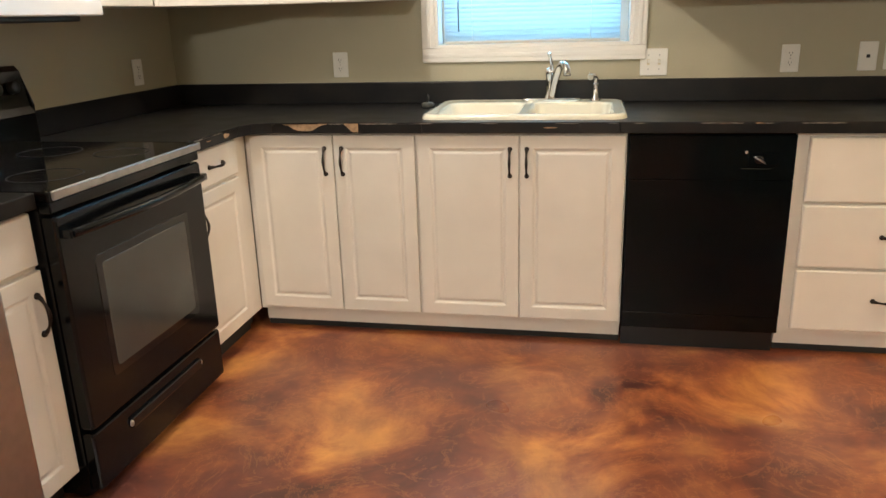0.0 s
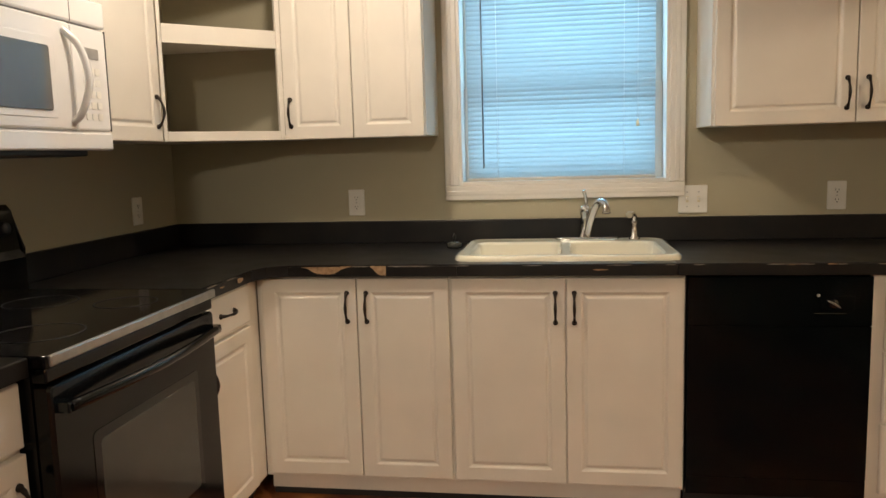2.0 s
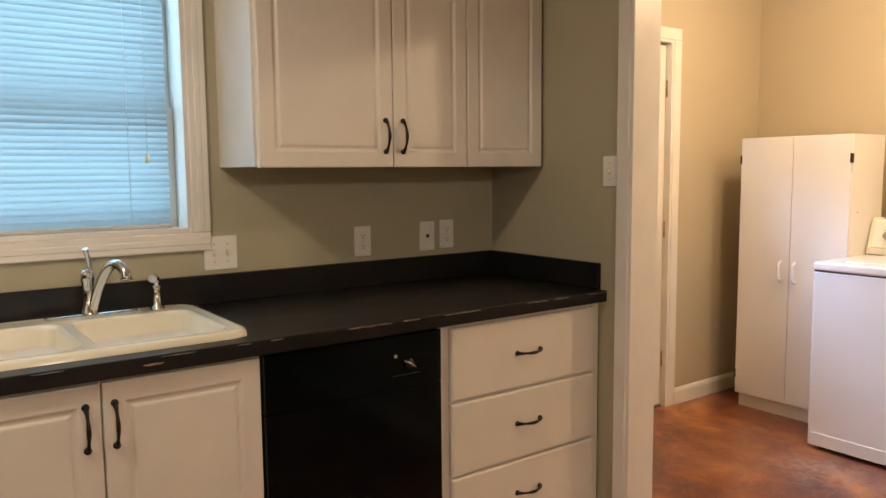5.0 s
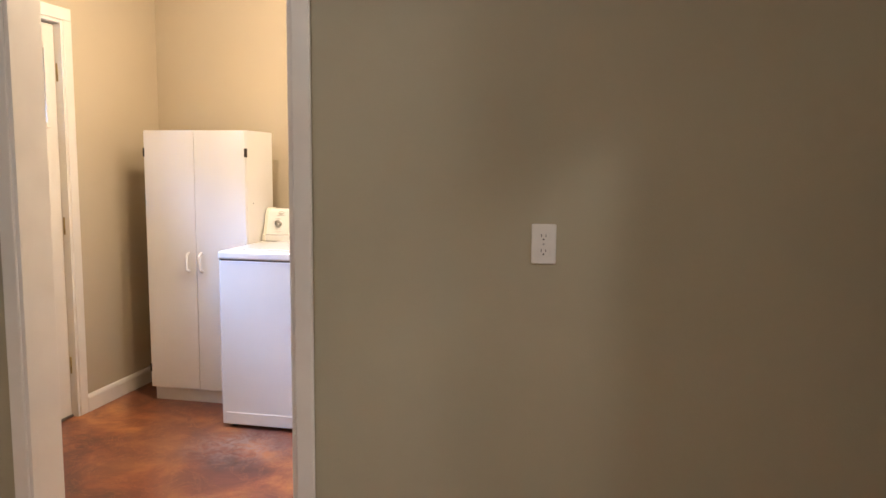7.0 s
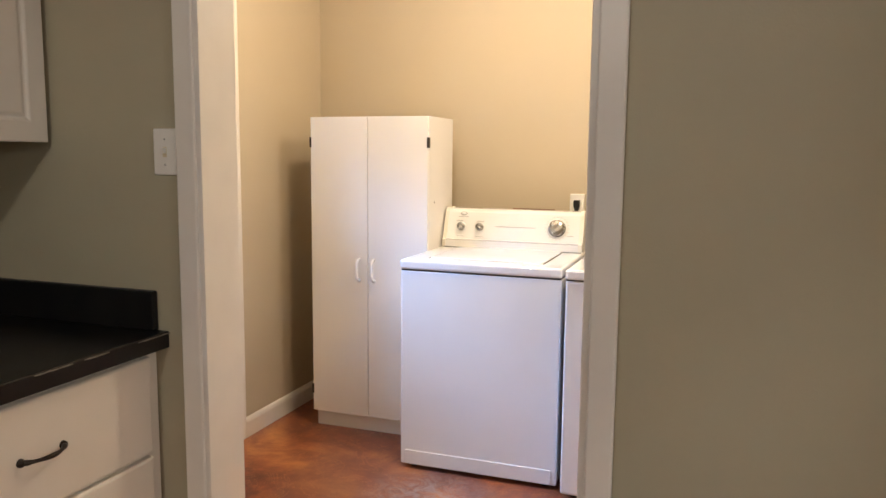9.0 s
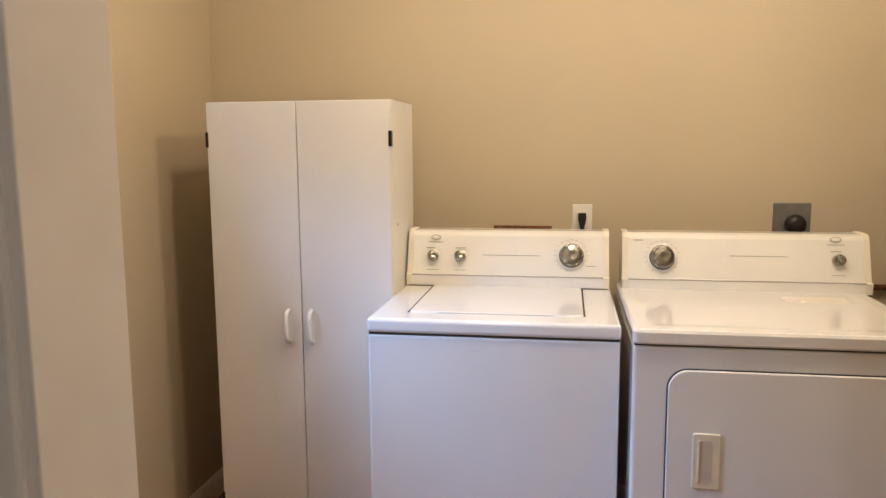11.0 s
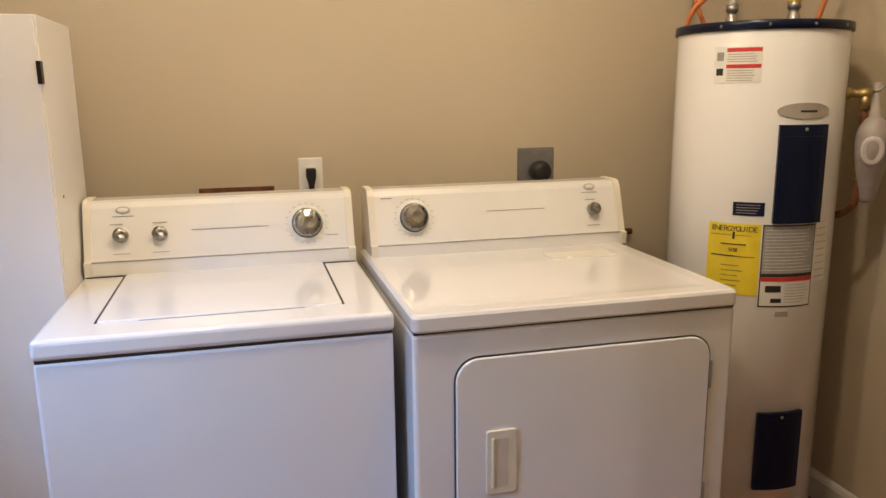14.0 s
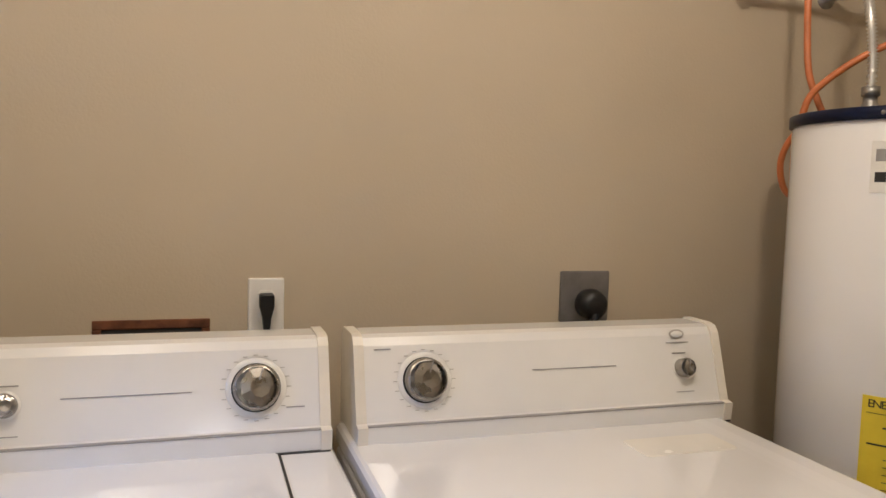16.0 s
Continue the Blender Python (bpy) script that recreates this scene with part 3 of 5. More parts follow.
def sink():
    t = thing("kitchen_sink", "cream enamelled double-bowl drop-in sink set in the black countertop", "sink")
    x0, x1, y0, y1, z = 1.565, 2.365, -0.600, -0.050, 0.916
    bm = bmesh.new()
    out = [(x0 + p, y0 + q) for p, q in rrect(x1 - x0, y1 - y0, 0.055, 2)]

    def loop(d, zz):
        cx, cy, w, h = (x0 + x1) / 2, (y0 + y1) / 2, x1 - x0, y1 - y0
        return [(cx + (p - cx) * (1 - 2 * d / w), cy + (q - cy) * (1 - 2 * d / h), zz) for p, q in out]
    vs = [[bm.verts.new(p) for p in lp] for lp in (loop(0, z - 0.001), loop(0.002, z + 0.010), loop(0.008, z + 0.017), loop(0.016, z + 0.019), loop(0.028, z + 0.016))]
    n = len(out)
    for a, b in zip(vs, vs[1:]):
        for k in range(n):
            f = bm.faces.new((a[k], a[(k + 1) % n], b[(k + 1) % n], b[k]))
            f.smooth = True
    rim = vs[-1]
    zr = z + 0.016
    holes = []
    for bx0, bx1 in ((x0 + 0.045, (x0 + x1) / 2 - 0.012), ((x0 + x1) / 2 + 0.012, x1 - 0.045)):
        by0, by1 = y0 + 0.045, y1 - 0.105
        o = [(bx0 + p, by0 + q) for p, q in rrect(bx1 - bx0, by1 - by0, 0.05, 5)]
        cx, cy, w, h = (bx0 + bx1) / 2, (by0 + by1) / 2, bx1 - bx0, by1 - by0

        def lp(d, zz):
            return [bm.verts.new((cx + (p - cx) * (1 - 2 * d / w), cy + (q - cy) * (1 - 2 * d / h), zz)) for p, q in o]
        rr = [lp(0, zr), lp(0.006, zr - 0.003), lp(0.010, zr - 0.012), lp(0.022, zr - 0.14), lp(0.05, zr - 0.165)]
        for a, b in zip(rr, rr[1:]):
            for k in range(len(o)):
                f = bm.faces.new((a[k], a[(k + 1) % len(o)], b[(k + 1) % len(o)], b[k]))
                f.smooth = True
        bm.faces.new(rr[-1])
        holes.append(rr[0])
    edges = []
    for lp2 in (rim, *holes):
        for k in range(len(lp2)):
            edges.append(bm.edges.get((lp2[k], lp2[(k + 1) % len(lp2)])))
    bmesh.ops.triangle_fill(bm, use_beauty=True, edges=edges)
    part("basin", bm, SINK, t)
    for cx in ((x0 + x1) / 2 - 0.19, (x0 + x1) / 2 + 0.19):
        part("drain", lathe(bmesh.new(), [(0.045, 0), (0.045, 0.003), (0.03, 0.001), (0.0, 0.001)], 20, Matrix.Translation((cx, -0.34, zr - 0.1645))), STEEL, t)
    return t


sink()


def faucet():
    t = thing("kitchen_faucet", "chrome single-lever faucet with side sprayer on the sink rim", "faucet")
    x, y, z = 2.055, -0.105, 0.9325
    part("base_plate", slab(bmesh.new(), [(p, q) for p, q in rrect(0.26, 0.055, 0.026, 5)], -0.012, 0, 0.005), CHROME, t, m=pose(x - 0.13, y - 0.0275, z, -90))
    part("body", lathe(bmesh.new(), [(0.027, 0.010), (0.025, 0.02), (0.019, 0.032), (0.017, 0.10), (0.020, 0.112), (0.021, 0.128), (0.016, 0.140), (0, 0.144)], 20, Matrix.Translation((x - 0.008, y, z))), CHROME, t)
    sp = spline([(x, y - 0.008, z + 0.018), (x + 0.014, y - 0.030, z + 0.085), (x + 0.034, y - 0.068, z + 0.145), (x + 0.052, y - 0.102, z + 0.163), (x + 0.068, y - 0.132, z + 0.145), (x + 0.070, y - 0.140, z + 0.118)], 6)
    part("spout", tube(bmesh.new(), sp, [0.015] * (len(sp) - 5) + [0.0155, 0.016, 0.0165, 0.0165, 0.015], 14), CHROME, t)
    lv = spline([(x, y, z + 0.14), (x - 0.004, y - 0.004, z + 0.17), (x - 0.012, y - 0.016, z + 0.205)], 5)
    part("lever", tube(bmesh.new(), lv, [0.010] + [0.007] * (len(lv) - 3) + [0.009, 0.008], 12), CHROME, t)
    s = part("side_sprayer", lathe(bmesh.new(), [(0.022, 0), (0.021, 0.008), (0.013, 0.014), (0.011, 0.06), (0.012, 0.075), (0, 0.078)], 16, Matrix.Translation((x + 0.19, y, z))), CHROME, t)
    hd = spline([(x + 0.19, y, z + 0.07), (x + 0.189, y - 0.006, z + 0.095), (x + 0.178, y - 0.030, z + 0.108), (x + 0.165, y - 0.05, z + 0.104)], 5)
    part("spray_head", tube(bmesh.new(), hd, [0.011] * (len(hd) - 4) + [0.012, 0.014, 0.015, 0.014], 12), CHROME, s)
    return t


faucet()
sc = thing("sink_stopper", "small dark sink stopper with a pointed knob on the countertop", "stopper", pose(1.515, -0.19, 0.915))
part("cup", lathe(bmesh.new(), [(0.0, 0), (0.028, 0), (0.032, 0.006), (0.030, 0.020), (0.020, 0.026), (0.0, 0.027)], 20), SMOKE, sc)
part("knob", lathe(bmesh.new(), [(0.006, 0.027), (0.005, 0.035), (0.009, 0.042), (0.004, 0.055), (0.0, 0.062)], 12), BLACKPL, sc)


def dishwasher():
    t = thing("dishwasher", "black built-in dishwasher with a blank front and latch", "dishwasher", at_north(2.368, FY))
    w = 0.588
    part("tub", bx(0.004, w - 0.004, 0, 0.56, 0.09, 0.868), BLACK, t)
    part("control_panel", slab(bmesh.new(), [(0.002 + p, 0.700 + q) for p, q in rrect(w - 0.004, 0.166, 0.003, 2)], -0.026, 0, 0.0015), BLACK, t)
    part("door_panel", slab(bmesh.new(), [(0.002 + p, 0.165 + q) for p, q in rrect(w - 0.004, 0.5335, 0.003, 2)], -0.0255, 0, 0.0015), BLACK, t)
    part("lower_panel", slab(bmesh.new(), [(0.002 + p, 0.100 + q) for p, q in rrect(w - 0.004, 0.064, 0.003, 2)], -0.024, 0, 0.0015), BLACK, t)
    part("toe_panel", bx(0.004, w - 0.004, 0.035, 0.055, 0.0, 0.099), BLACKPL, t)
    # thin paler strip painted in for a sheen on the panel
    part("panel_highlight_strip", bx(0.405, 0.505, -0.0275, -0.024, 0.742, 0.7435), SMOKE, t)
    la = part("latch_housing", slab(bmesh.new(), [(0.425 + p, 0.752 + q) for p, q in rrect(0.105, 0.050, 0.006, 2)], -0.0285, -0.024, 0.002), BLACK, t)
    part("latch_dial", lathe(bmesh.new(), [(0.0, 0.010), (0.014, 0.009), (0.017, 0.0), (0.017, -0.004)], 18, Matrix.Translation((0.462, -0.030, 0.777)) @ pose(0, 0, 0, 90)), BLACKGLASS, la)
    part("latch_lever", tube(bmesh.new(), [(0.442, -0.038, 0.788), (0.462, -0.041, 0.778), (0.482, -0.038, 0.764)], [0.002, 0.0035, 0.002], 8), STEEL, la)
    part("indicator", slab(bmesh.new(), [(0.412 + p, 0.798 + q) for p, q in rrect(0.010, 0.010, 0.002, 1)], -0.028, -0.024), SILVER, t)
    for z in (0.20,):
        part("screw_cap", lathe(bmesh.new(), [(0.0, 0.003), (0.005, 0.002), (0.006, 0)], 10, Matrix.Translation((w - 0.02, -0.022, z)) @ pose(0, 0, 0, 90)), BLACKPL, t)
    return t


dishwasher()


def stove():
    y0, w = -1.900, 0.762
    t = thing("electric_stove", "black freestanding electric stove with glass cooktop and oven door", "stove", at_west(0.865, y0))
    part("body", bx(0.0, w, 0.0, 0.62, 0.03, 0.885), STOVEBK, t)
    bm = slab(bmesh.new(), [(-0.002 + p, q - 0.045) for p, q in rrect(w + 0.004, 0.68, 0.012, 3)], 0.0, 0.025, 0.005)
    part("cooktop", bm, BLACKGLASS, t, m=pose(0, 0, 0.915, -90))
    part("front_trim", bx(0.004, w - 0.004, -0.051, -0.040, 0.892, 0.917, bevel=0.004), STEEL, t, "bright metal edge strip")
    part("vent_strip", bx(0.002, w - 0.002, -0.036, 0, 0.856, 0.888, bevel=0.004), STOVEBK, t)
    for cx, cy, r in ((0.20, 0.12, 0.10), (0.56, 0.12, 0.085), (0.20, 0.38, 0.075), (0.56, 0.38, 0.10)):
        part("burner_ring", lathe(bmesh.new(), [(r, 0.9153), (r, 0.9158), (r - 0.004, 0.9158), (r - 0.004, 0.9153)], 40, Matrix.Translation((cx, cy, 0))), BLACKPL, t)
    d = part("oven_door", slab(bmesh.new(), [(0.004 + p, 0.235 + q) for p, q in rrect(w - 0.008, 0.615, 0.010, 3)], -0.040, 0, 0.008), STOVEBK, t)
    part("oven_window", slab(bmesh.new(), [(0.155 + p, 0.365 + q) for p, q in rrect(w - 0.31, 0.315, 0.012, 3)], -0.0435, -0.039, 0.002), SMOKE, d)
    part("window_border", slab(bmesh.new(), [(0.130 + p, 0.340 + q) for p, q in rrect(w - 0.26, 0.365, 0.016, 3)], -0.0415, -0.039, 0.001), BLACKGLASS, d)
    hp = [(0.03 + (w - 0.06) * k / 24, -0.062 - 0.030 * math.sin(math.pi * k / 24), 0.800) for k in range(25)]
    part("handle", tube(bmesh.new(), hp, 0.013, 12), STOVEBK, d, "glossy black bowed bar handle")
    for x in (0.034, w - 0.034):
        part("handle_foot", bx(x - 0.016, x + 0.016, -0.070, -0.036, 0.788, 0.812, bevel=0.004), STOVEBK, d)
    dr = part("storage_drawer", slab(bmesh.new(), [(0.004 + p, 0.045 + q) for p, q in rrect(w - 0.008, 0.180, 0.008, 3)], -0.036, 0, 0.008), STOVEBK, t)
    part("drawer_grip", bx(0.17, w - 0.17, -0.046, -0.034, 0.150, 0.185, bevel=0.005), BLACKGLASS, dr)
    for x in (0.175, w - 0.175):
        part("grip_end", lathe(bmesh.new(), [(0, 0.006), (0.010, 0.005), (0.013, 0)], 12, Matrix.Translation((x, -0.040, 0.168)) @ pose(0, 0, 0, 90)), STEEL, dr)
    for x in (0.05, w - 0.05):
        for y in (0.05, 0.55):
            part("foot", lathe(bmesh.new(), [(0, 0), (0.018, 0), (0.018, 0.03), (0, 0.031)], 10, Matrix.Translation((x, y, 0))), BLACKPL, t)
    bm = bmesh.new()
    prof = [(0.655, 0.90), (0.560, 0.90), (0.560, 1.02), (0.572, 1.045), (0.596, 1.165), (0.612, 1.183), (0.655, 1.183)]
    a = [bm.verts.new((0.005, y, z)) for y, z in prof]
    b = [bm.verts.new((w - 0.005, y, z)) for y, z in prof]
    for k in range(len(prof)):
        j = (k + 1) % len(prof)
        bm.faces.new((a[k], a[j], b[j], b[k]))
    bm.faces.new(a)
    bm.faces.new(b[::-1])
    bmesh.ops.bevel(bm, geom=[e for e in bm.edges if abs(e.verts[0].co.x - e.verts[1].co.x) < 0.01], offset=0.008, segments=3, affect="EDGES")
    cp = part("control_panel", bm, STOVEBK, t)
    mk = pose(0, 0.580, 1.112, 90 - 11.3)
    for x in (0.085, 0.165, w - 0.165, w - 0.085):
        part("knob", lathe(bmesh.new(), [(0, 0.024), (0.017, 0.024), (0.020, 0.020), (0.022, 0.0)], 20, Matrix.Translation((x, 0, 0)) @ mk), BLACKPL, cp)
    part("display", slab(bmesh.new(), [(0.28 + p, -0.035 + q) for p, q in rrect(0.20, 0.075, 0.006, 2)], -0.003, 0.004, 0.001), BLACKGLASS, cp, m=pose(0, 0.578, 1.110, -11.3))
    return t


stove()


def fridge():
    t = thing("refrigerator", "dark grey refrigerator with a metal door edge beside the cabinets", "refrigerator", at_west(0.935, -3.105))
    w = 0.90
    part("body", bx(0, w, 0.0, 0.72, 0.02, 1.70, bevel=0.006), FRIDGE, t)
    part("freezer_door", slab(bmesh.new(), [(p, 1.15 + q) for p, q in rrect(w, 0.55, 0.02, 4)], -0.058, -0.004, 0.016), STEEL, t)
    part("fridge_door", slab(bmesh.new(), [(p, 0.06 + q) for p, q in rrect(w, 1.075, 0.02, 4)], -0.065, -0.004, 0.012), STEEL, t)
    for z0, z1 in ((1.20, 1.55), (0.65, 1.08)):
        part("handle", tube(bmesh.new(), spline([(0.05, -0.064, z0), (0.05, -0.105, z0 + 0.03), (0.05, -0.105, z1 - 0.03), (0.05, -0.064, z1)], 6), 0.011, 10), STEEL, t)
    for x in (0.06, w - 0.06):
        part("foot", lathe(bmesh.new(), [(0, 0), (0.02, 0), (0.02, 0.02), (0, 0.021)], 10, Matrix.Translation((x, 0.08, 0))), BLACKPL, t)
    return t


fridge()

# ---------------------------------------------------------------- kitchen wall cabinets
UB, UT = 1.372, 2.13       # bottom and top of the wall cabinets


def wall_cabinet(m, w, doors, label, depth=0.305, zb=UB, zt=UT):
    t = thing("wall_cabinet", label, "cabinet", m, "kitchen wall cabinets")
    part("body", bx(0, w, 0, depth, zb + 0.004, zt), CAB, t)
    for x0, x1, hx in doors:
        d = part("door", door_mesh(x1 - x0, zt - zb - 0.004, x0, zb), CAB, t)
        if hx is not None:
            pull(d, hx, zb + 0.105, upright=True)
    return t


wall_cabinet(at_north(0.86, -0.306), 0.572, [(0.004, 0.282, 0.030), (0.286, 0.568, None)], "white two-door wall cabinet between open shelf and window")
wall_cabinet(at_north(2.500, -0.306), 1.194, [(0.010, 0.492, 0.462), (0.496, 0.812, 0.532), (0.816, 1.184, None)], "white wall cabinet with moulded doors beside the window")
wall_cabinet(at_west(0.505, -1.125), 0.485, [(0.004, 0.462, 0.430)], "white single-door wall cabinet beside the microwave")
wall_cabinet(at_west(0.505, -1.900), 0.770, [(0.004, 0.383, None), (0.387, 0.766, None)], "white short wall cabinet above the microwave", zb=1.80)


def corner_shelf():
    """Open shelves across the corner, with a framed front set at forty-five degrees."""
    t = thing("corner_shelf", "empty open corner wall shelf with a white face frame", "shelf", group="")
    a, b = Vector((0.515, -0.640, 0)), Vector((0.860, -0.318, 0))
    L = (b - a).length
    ang = math.degrees(math.atan2(b.y - a.y, b.x - a.x))
    m = pose(a.x, a.y, 0, 0, 0, ang)
    sw = 0.014
    part("stile", bx(0, sw, -0.004, 0.016, UB, UT, bevel=0.002), CAB, t, m=m)
    part("stile", bx(L - sw - 0.006, L, -0.004, 0.016, UB, UT, bevel=0.002), CAB, t, m=m)
    part("rail", bx(sw, L - sw - 0.006, -0.004, 0.016, UB, UB + 0.036, bevel=0.002), CAB, t, m=m)
    part("rail", bx(sw, L - sw - 0.006, -0.004, 0.016, UT - 0.05, UT, bevel=0.002), CAB, t, m=m)

    def deck(z0, z1):
        bm = bmesh.new()
        pts = [(XW + 0.002, -0.002), (XW + 0.002, -0.630), (0.515, -0.630), (0.850, -0.312), (0.850, -0.002)]
        lo = [bm.verts.new((x, y, z0)) for x, y in pts]
        hi = [bm.verts.new((x, y, z1)) for x, y in pts]
        bm.faces.new(lo)
        bm.faces.new(hi[::-1])
        for k in range(5):
            j = (k + 1) % 5
            bm.faces.new((lo[k], hi[k], hi[j], lo[j]))
        return bm
    part("bottom", deck(UB + 0.003, UB + 0.021), CAB, t)
    part("top", deck(UT - 0.02, UT - 0.002), CAB, t)
    sh = part("shelf", deck(1.775, 1.793), CAB, t)
    part("shelf_edge", bx(sw + 0.001, L - sw - 0.007, -0.003, 0.014, 1.728, 1.796, bevel=0.002), CAB, sh, m=m)
    return t


corner_shelf()


def microwave():
    w, h, z0 = 0.760, 0.425, 1.338
    t = thing("microwave", "white over-the-range microwave with a curved door handle", "microwave", at_west(0.600, -1.902))
    part("body", bx(0, w, 0.0, 0.395, z0 + 0.012, z0 + h, bevel=0.004), APPL, t)
    part("top_vent", slab(bmesh.new(), [(p, z0 + h - 0.075 + q) for p, q in rrect(w, 0.075, 0.006, 2)], -0.026, 0, 0.006), APPL, t)
    part("badge", slab(bmesh.new(), [(0.355 + p, z0 + h - 0.046 + q) for p, q in rrect(0.050, 0.012, 0.005, 3)], -0.0285, -0.025), GREYINK, t)
    d = part("door", slab(bmesh.new(), [(0.002 + p, z0 + 0.055 + q) for p, q in rrect(0.590, h - 0.134, 0.008, 3)], -0.026, 0, 0.006), APPL, t)
    part("window_frame", slab(bmesh.new(), [(0.040 + p, z0 + 0.085 + q) for p, q in rrect(0.475, 0.210, 0.012, 3)], -0.0272, -0.025, 0.001), APPL, d)
    part("window", slab(bmesh.new(), [(0.066 + p, z0 + 0.104 + q) for p, q in rrect(0.425, 0.168, 0.008, 3)], -0.0300, -0.027, 0.001), MWGLASS, d)
    hp = spline([(0.574, -0.024, z0 + 0.075), (0.580, -0.052, z0 + 0.105), (0.592, -0.072, z0 + 0.190), (0.582, -0.056, z0 + 0.280), (0.556, -0.024, z0 + 0.325)], 7)
    bm = tube(bmesh.new(), hp, 0.010, 12)
    part("handle", bm, APPL, d, "white curved door handle")
    part("vent_seam", bx(0.594, 0.5965, -0.0266, -0.02, z0 + h - 0.073, z0 + h - 0.002), SEAM, t)
    part("panel_seam", bx(w - 0.0045, w - 0.002, -0.0247, -0.02, z0 + 0.056, z0 + h - 0.080), SEAM, t)
    cp = part("control_panel", slab(bmesh.new(), [(0.596 + p, z0 + 0.055 + q) for p, q in rrect(w - 0.598, h - 0.134, 0.008, 3)], -0.024, 0, 0.006), APPL, t)
    part("display", slab(bmesh.new(), [(0.640 + p, z0 + 0.258 + q) for p, q in rrect(0.075, 0.030, 0.004, 2)], -0.0262, -0.023), GREYINK, cp)
    for r in range(5):
        for c in range(3):
            part("button", slab(bmesh.new(), [(0.638 + 0.028 * c + p, z0 + 0.085 + 0.032 * r + q) for p, q in rrect(0.022, 0.020, 0.004, 2)], -0.0256, -0.023), PLATE, cp)
    part("lower_trim", slab(bmesh.new(), [(p, z0 + q) for p, q in rrect(w, 0.052, 0.006, 2)], -0.026, 0, 0.006), APPL, t)
    part("underside", bx(0.03, w - 0.06, 0.02, 0.37, z0 - 0.016, z0 + 0.011, bevel=0.006), BLACKPL, t)
    return t


microwave()


# ---------------------------------------------------------------- kitchen window
def window():
    t = thing("window_1", "white double-hung window behind a closed blind", "window", kind="structure")
    x0, x1 = WX0 + 0.015, WX1 - 0.015
    zm = 1.560
    for nm, y, z0, z1 in (("lower_sash", 0.100, WZ0 + 0.017, zm + 0.02), ("upper_sash", 0.132, zm - 0.02, WZ1 - 0.017)):
        bm = bx(x0, x0 + 0.04, y, y + 0.03, z0, z1, bevel=0.002)
        box(bm, x1 - 0.04, x1, y, y + 0.03, z0, z1, bevel=0.002)
        box(bm, x0 + 0.04, x1 - 0.04, y, y + 0.03, z0, z0 + 0.042, bevel=0.002)
        box(bm, x0 + 0.04, x1 - 0.04, y, y + 0.03, z1 - 0.042, z1, bevel=0.002)
        s = part(nm, bm, TRIM, t)
        g = part("pane", bx(x0 + 0.04, x1 - 0.04, y + 0.012, y + 0.017, z0 + 0.042, z1 - 0.042), GLASS, s)
        g.visible_shadow = False
    return t


window()


def blind():
    t = thing("window_blind", "closed white mini-blind with a tilt wand", "blind")
    x0, x1, y = WX0 + 0.034, WX1 - 0.050, 0.045
    part("head_rail", bx(x0, x1, y - 0.014, y + 0.014, WZ1 - 0.062, WZ1 - 0.036, bevel=0.002), GREYPL, t, "grey metal head rail")
    part("bottom_rail", bx(x0, x1, y - 0.010, y + 0.010, WZ0 + 0.017, WZ0 + 0.030, bevel=0.003), SILLPL, t, "beige bottom rail")
    n = 40
    z0, z1 = WZ0 + 0.044, WZ1 - 0.074
    me = bpy.data.meshes.new("slat")
    bm = bmesh.new()
    cs = []
    for k in range(5):
        u = (k / 4 - 0.5) * 0.0280
        bow = 0.0026 * (1 - (2 * (k / 4 - 0.5)) ** 2)
        cs.append(Vector((0, u * math.cos(radians(64)) - bow * 0.9, u * math.sin(radians(64)) + bow * 0.5)))
    a = [bm.verts.new((x0 + 0.002, c.y, c.z)) for c in cs]
    b = [bm.verts.new((x1 - 0.002, c.y, c.z)) for c in cs]
    for k in range(4):
        f = bm.faces.new((a[k], b[k], b[k + 1], a[k + 1]))
        f.smooth = True
    bm.to_mesh(me)
    bm.free()
    me.materials.append(BLIND)
    rnd = random.Random(2)
    for i in range(n):
        s = new("slat", me)
        s.parent = t
        s.matrix_local = pose(0, y, z0 + (z1 - z0) * i / (n - 1), rnd.uniform(-0.5, 0.5), rnd.uniform(-0.03, 0.03), 0)
    for x in (x0 + 0.13, x1 - 0.13):
        part("ladder_cord", tube(bmesh.new(), [(x, y - 0.013, z0 - 0.02), (x, y - 0.013, z1 + 0.02)], 0.0008, 5), TRIM, t)
    part("tilt_wand", tube(bmesh.new(), [(x0 + 0.068, y - 0.024, WZ1 - 0.05), (x0 + 0.070, y - 0.028, 1.232)], 0.0032, 8), GREYPL, t, "grey tilt wand")
    part("pull_tassel", lathe(bmesh.new(), [(0, 0.032), (0.004, 0.030), (0.007, 0.012), (0.0085, 0.002), (0.006, 0), (0, 0)], 12, Matrix.Translation((x1 - 0.075, y - 0.026, 1.392))), CREAM, t, "small wooden cord tassel")
    part("pull_cord", tube(bmesh.new(), [(x1 - 0.075, y - 0.026, 1.424), (x1 - 0.075, y - 0.020, WZ1 - 0.05)], 0.0007, 5), TRIM, t)
    return t


blind()


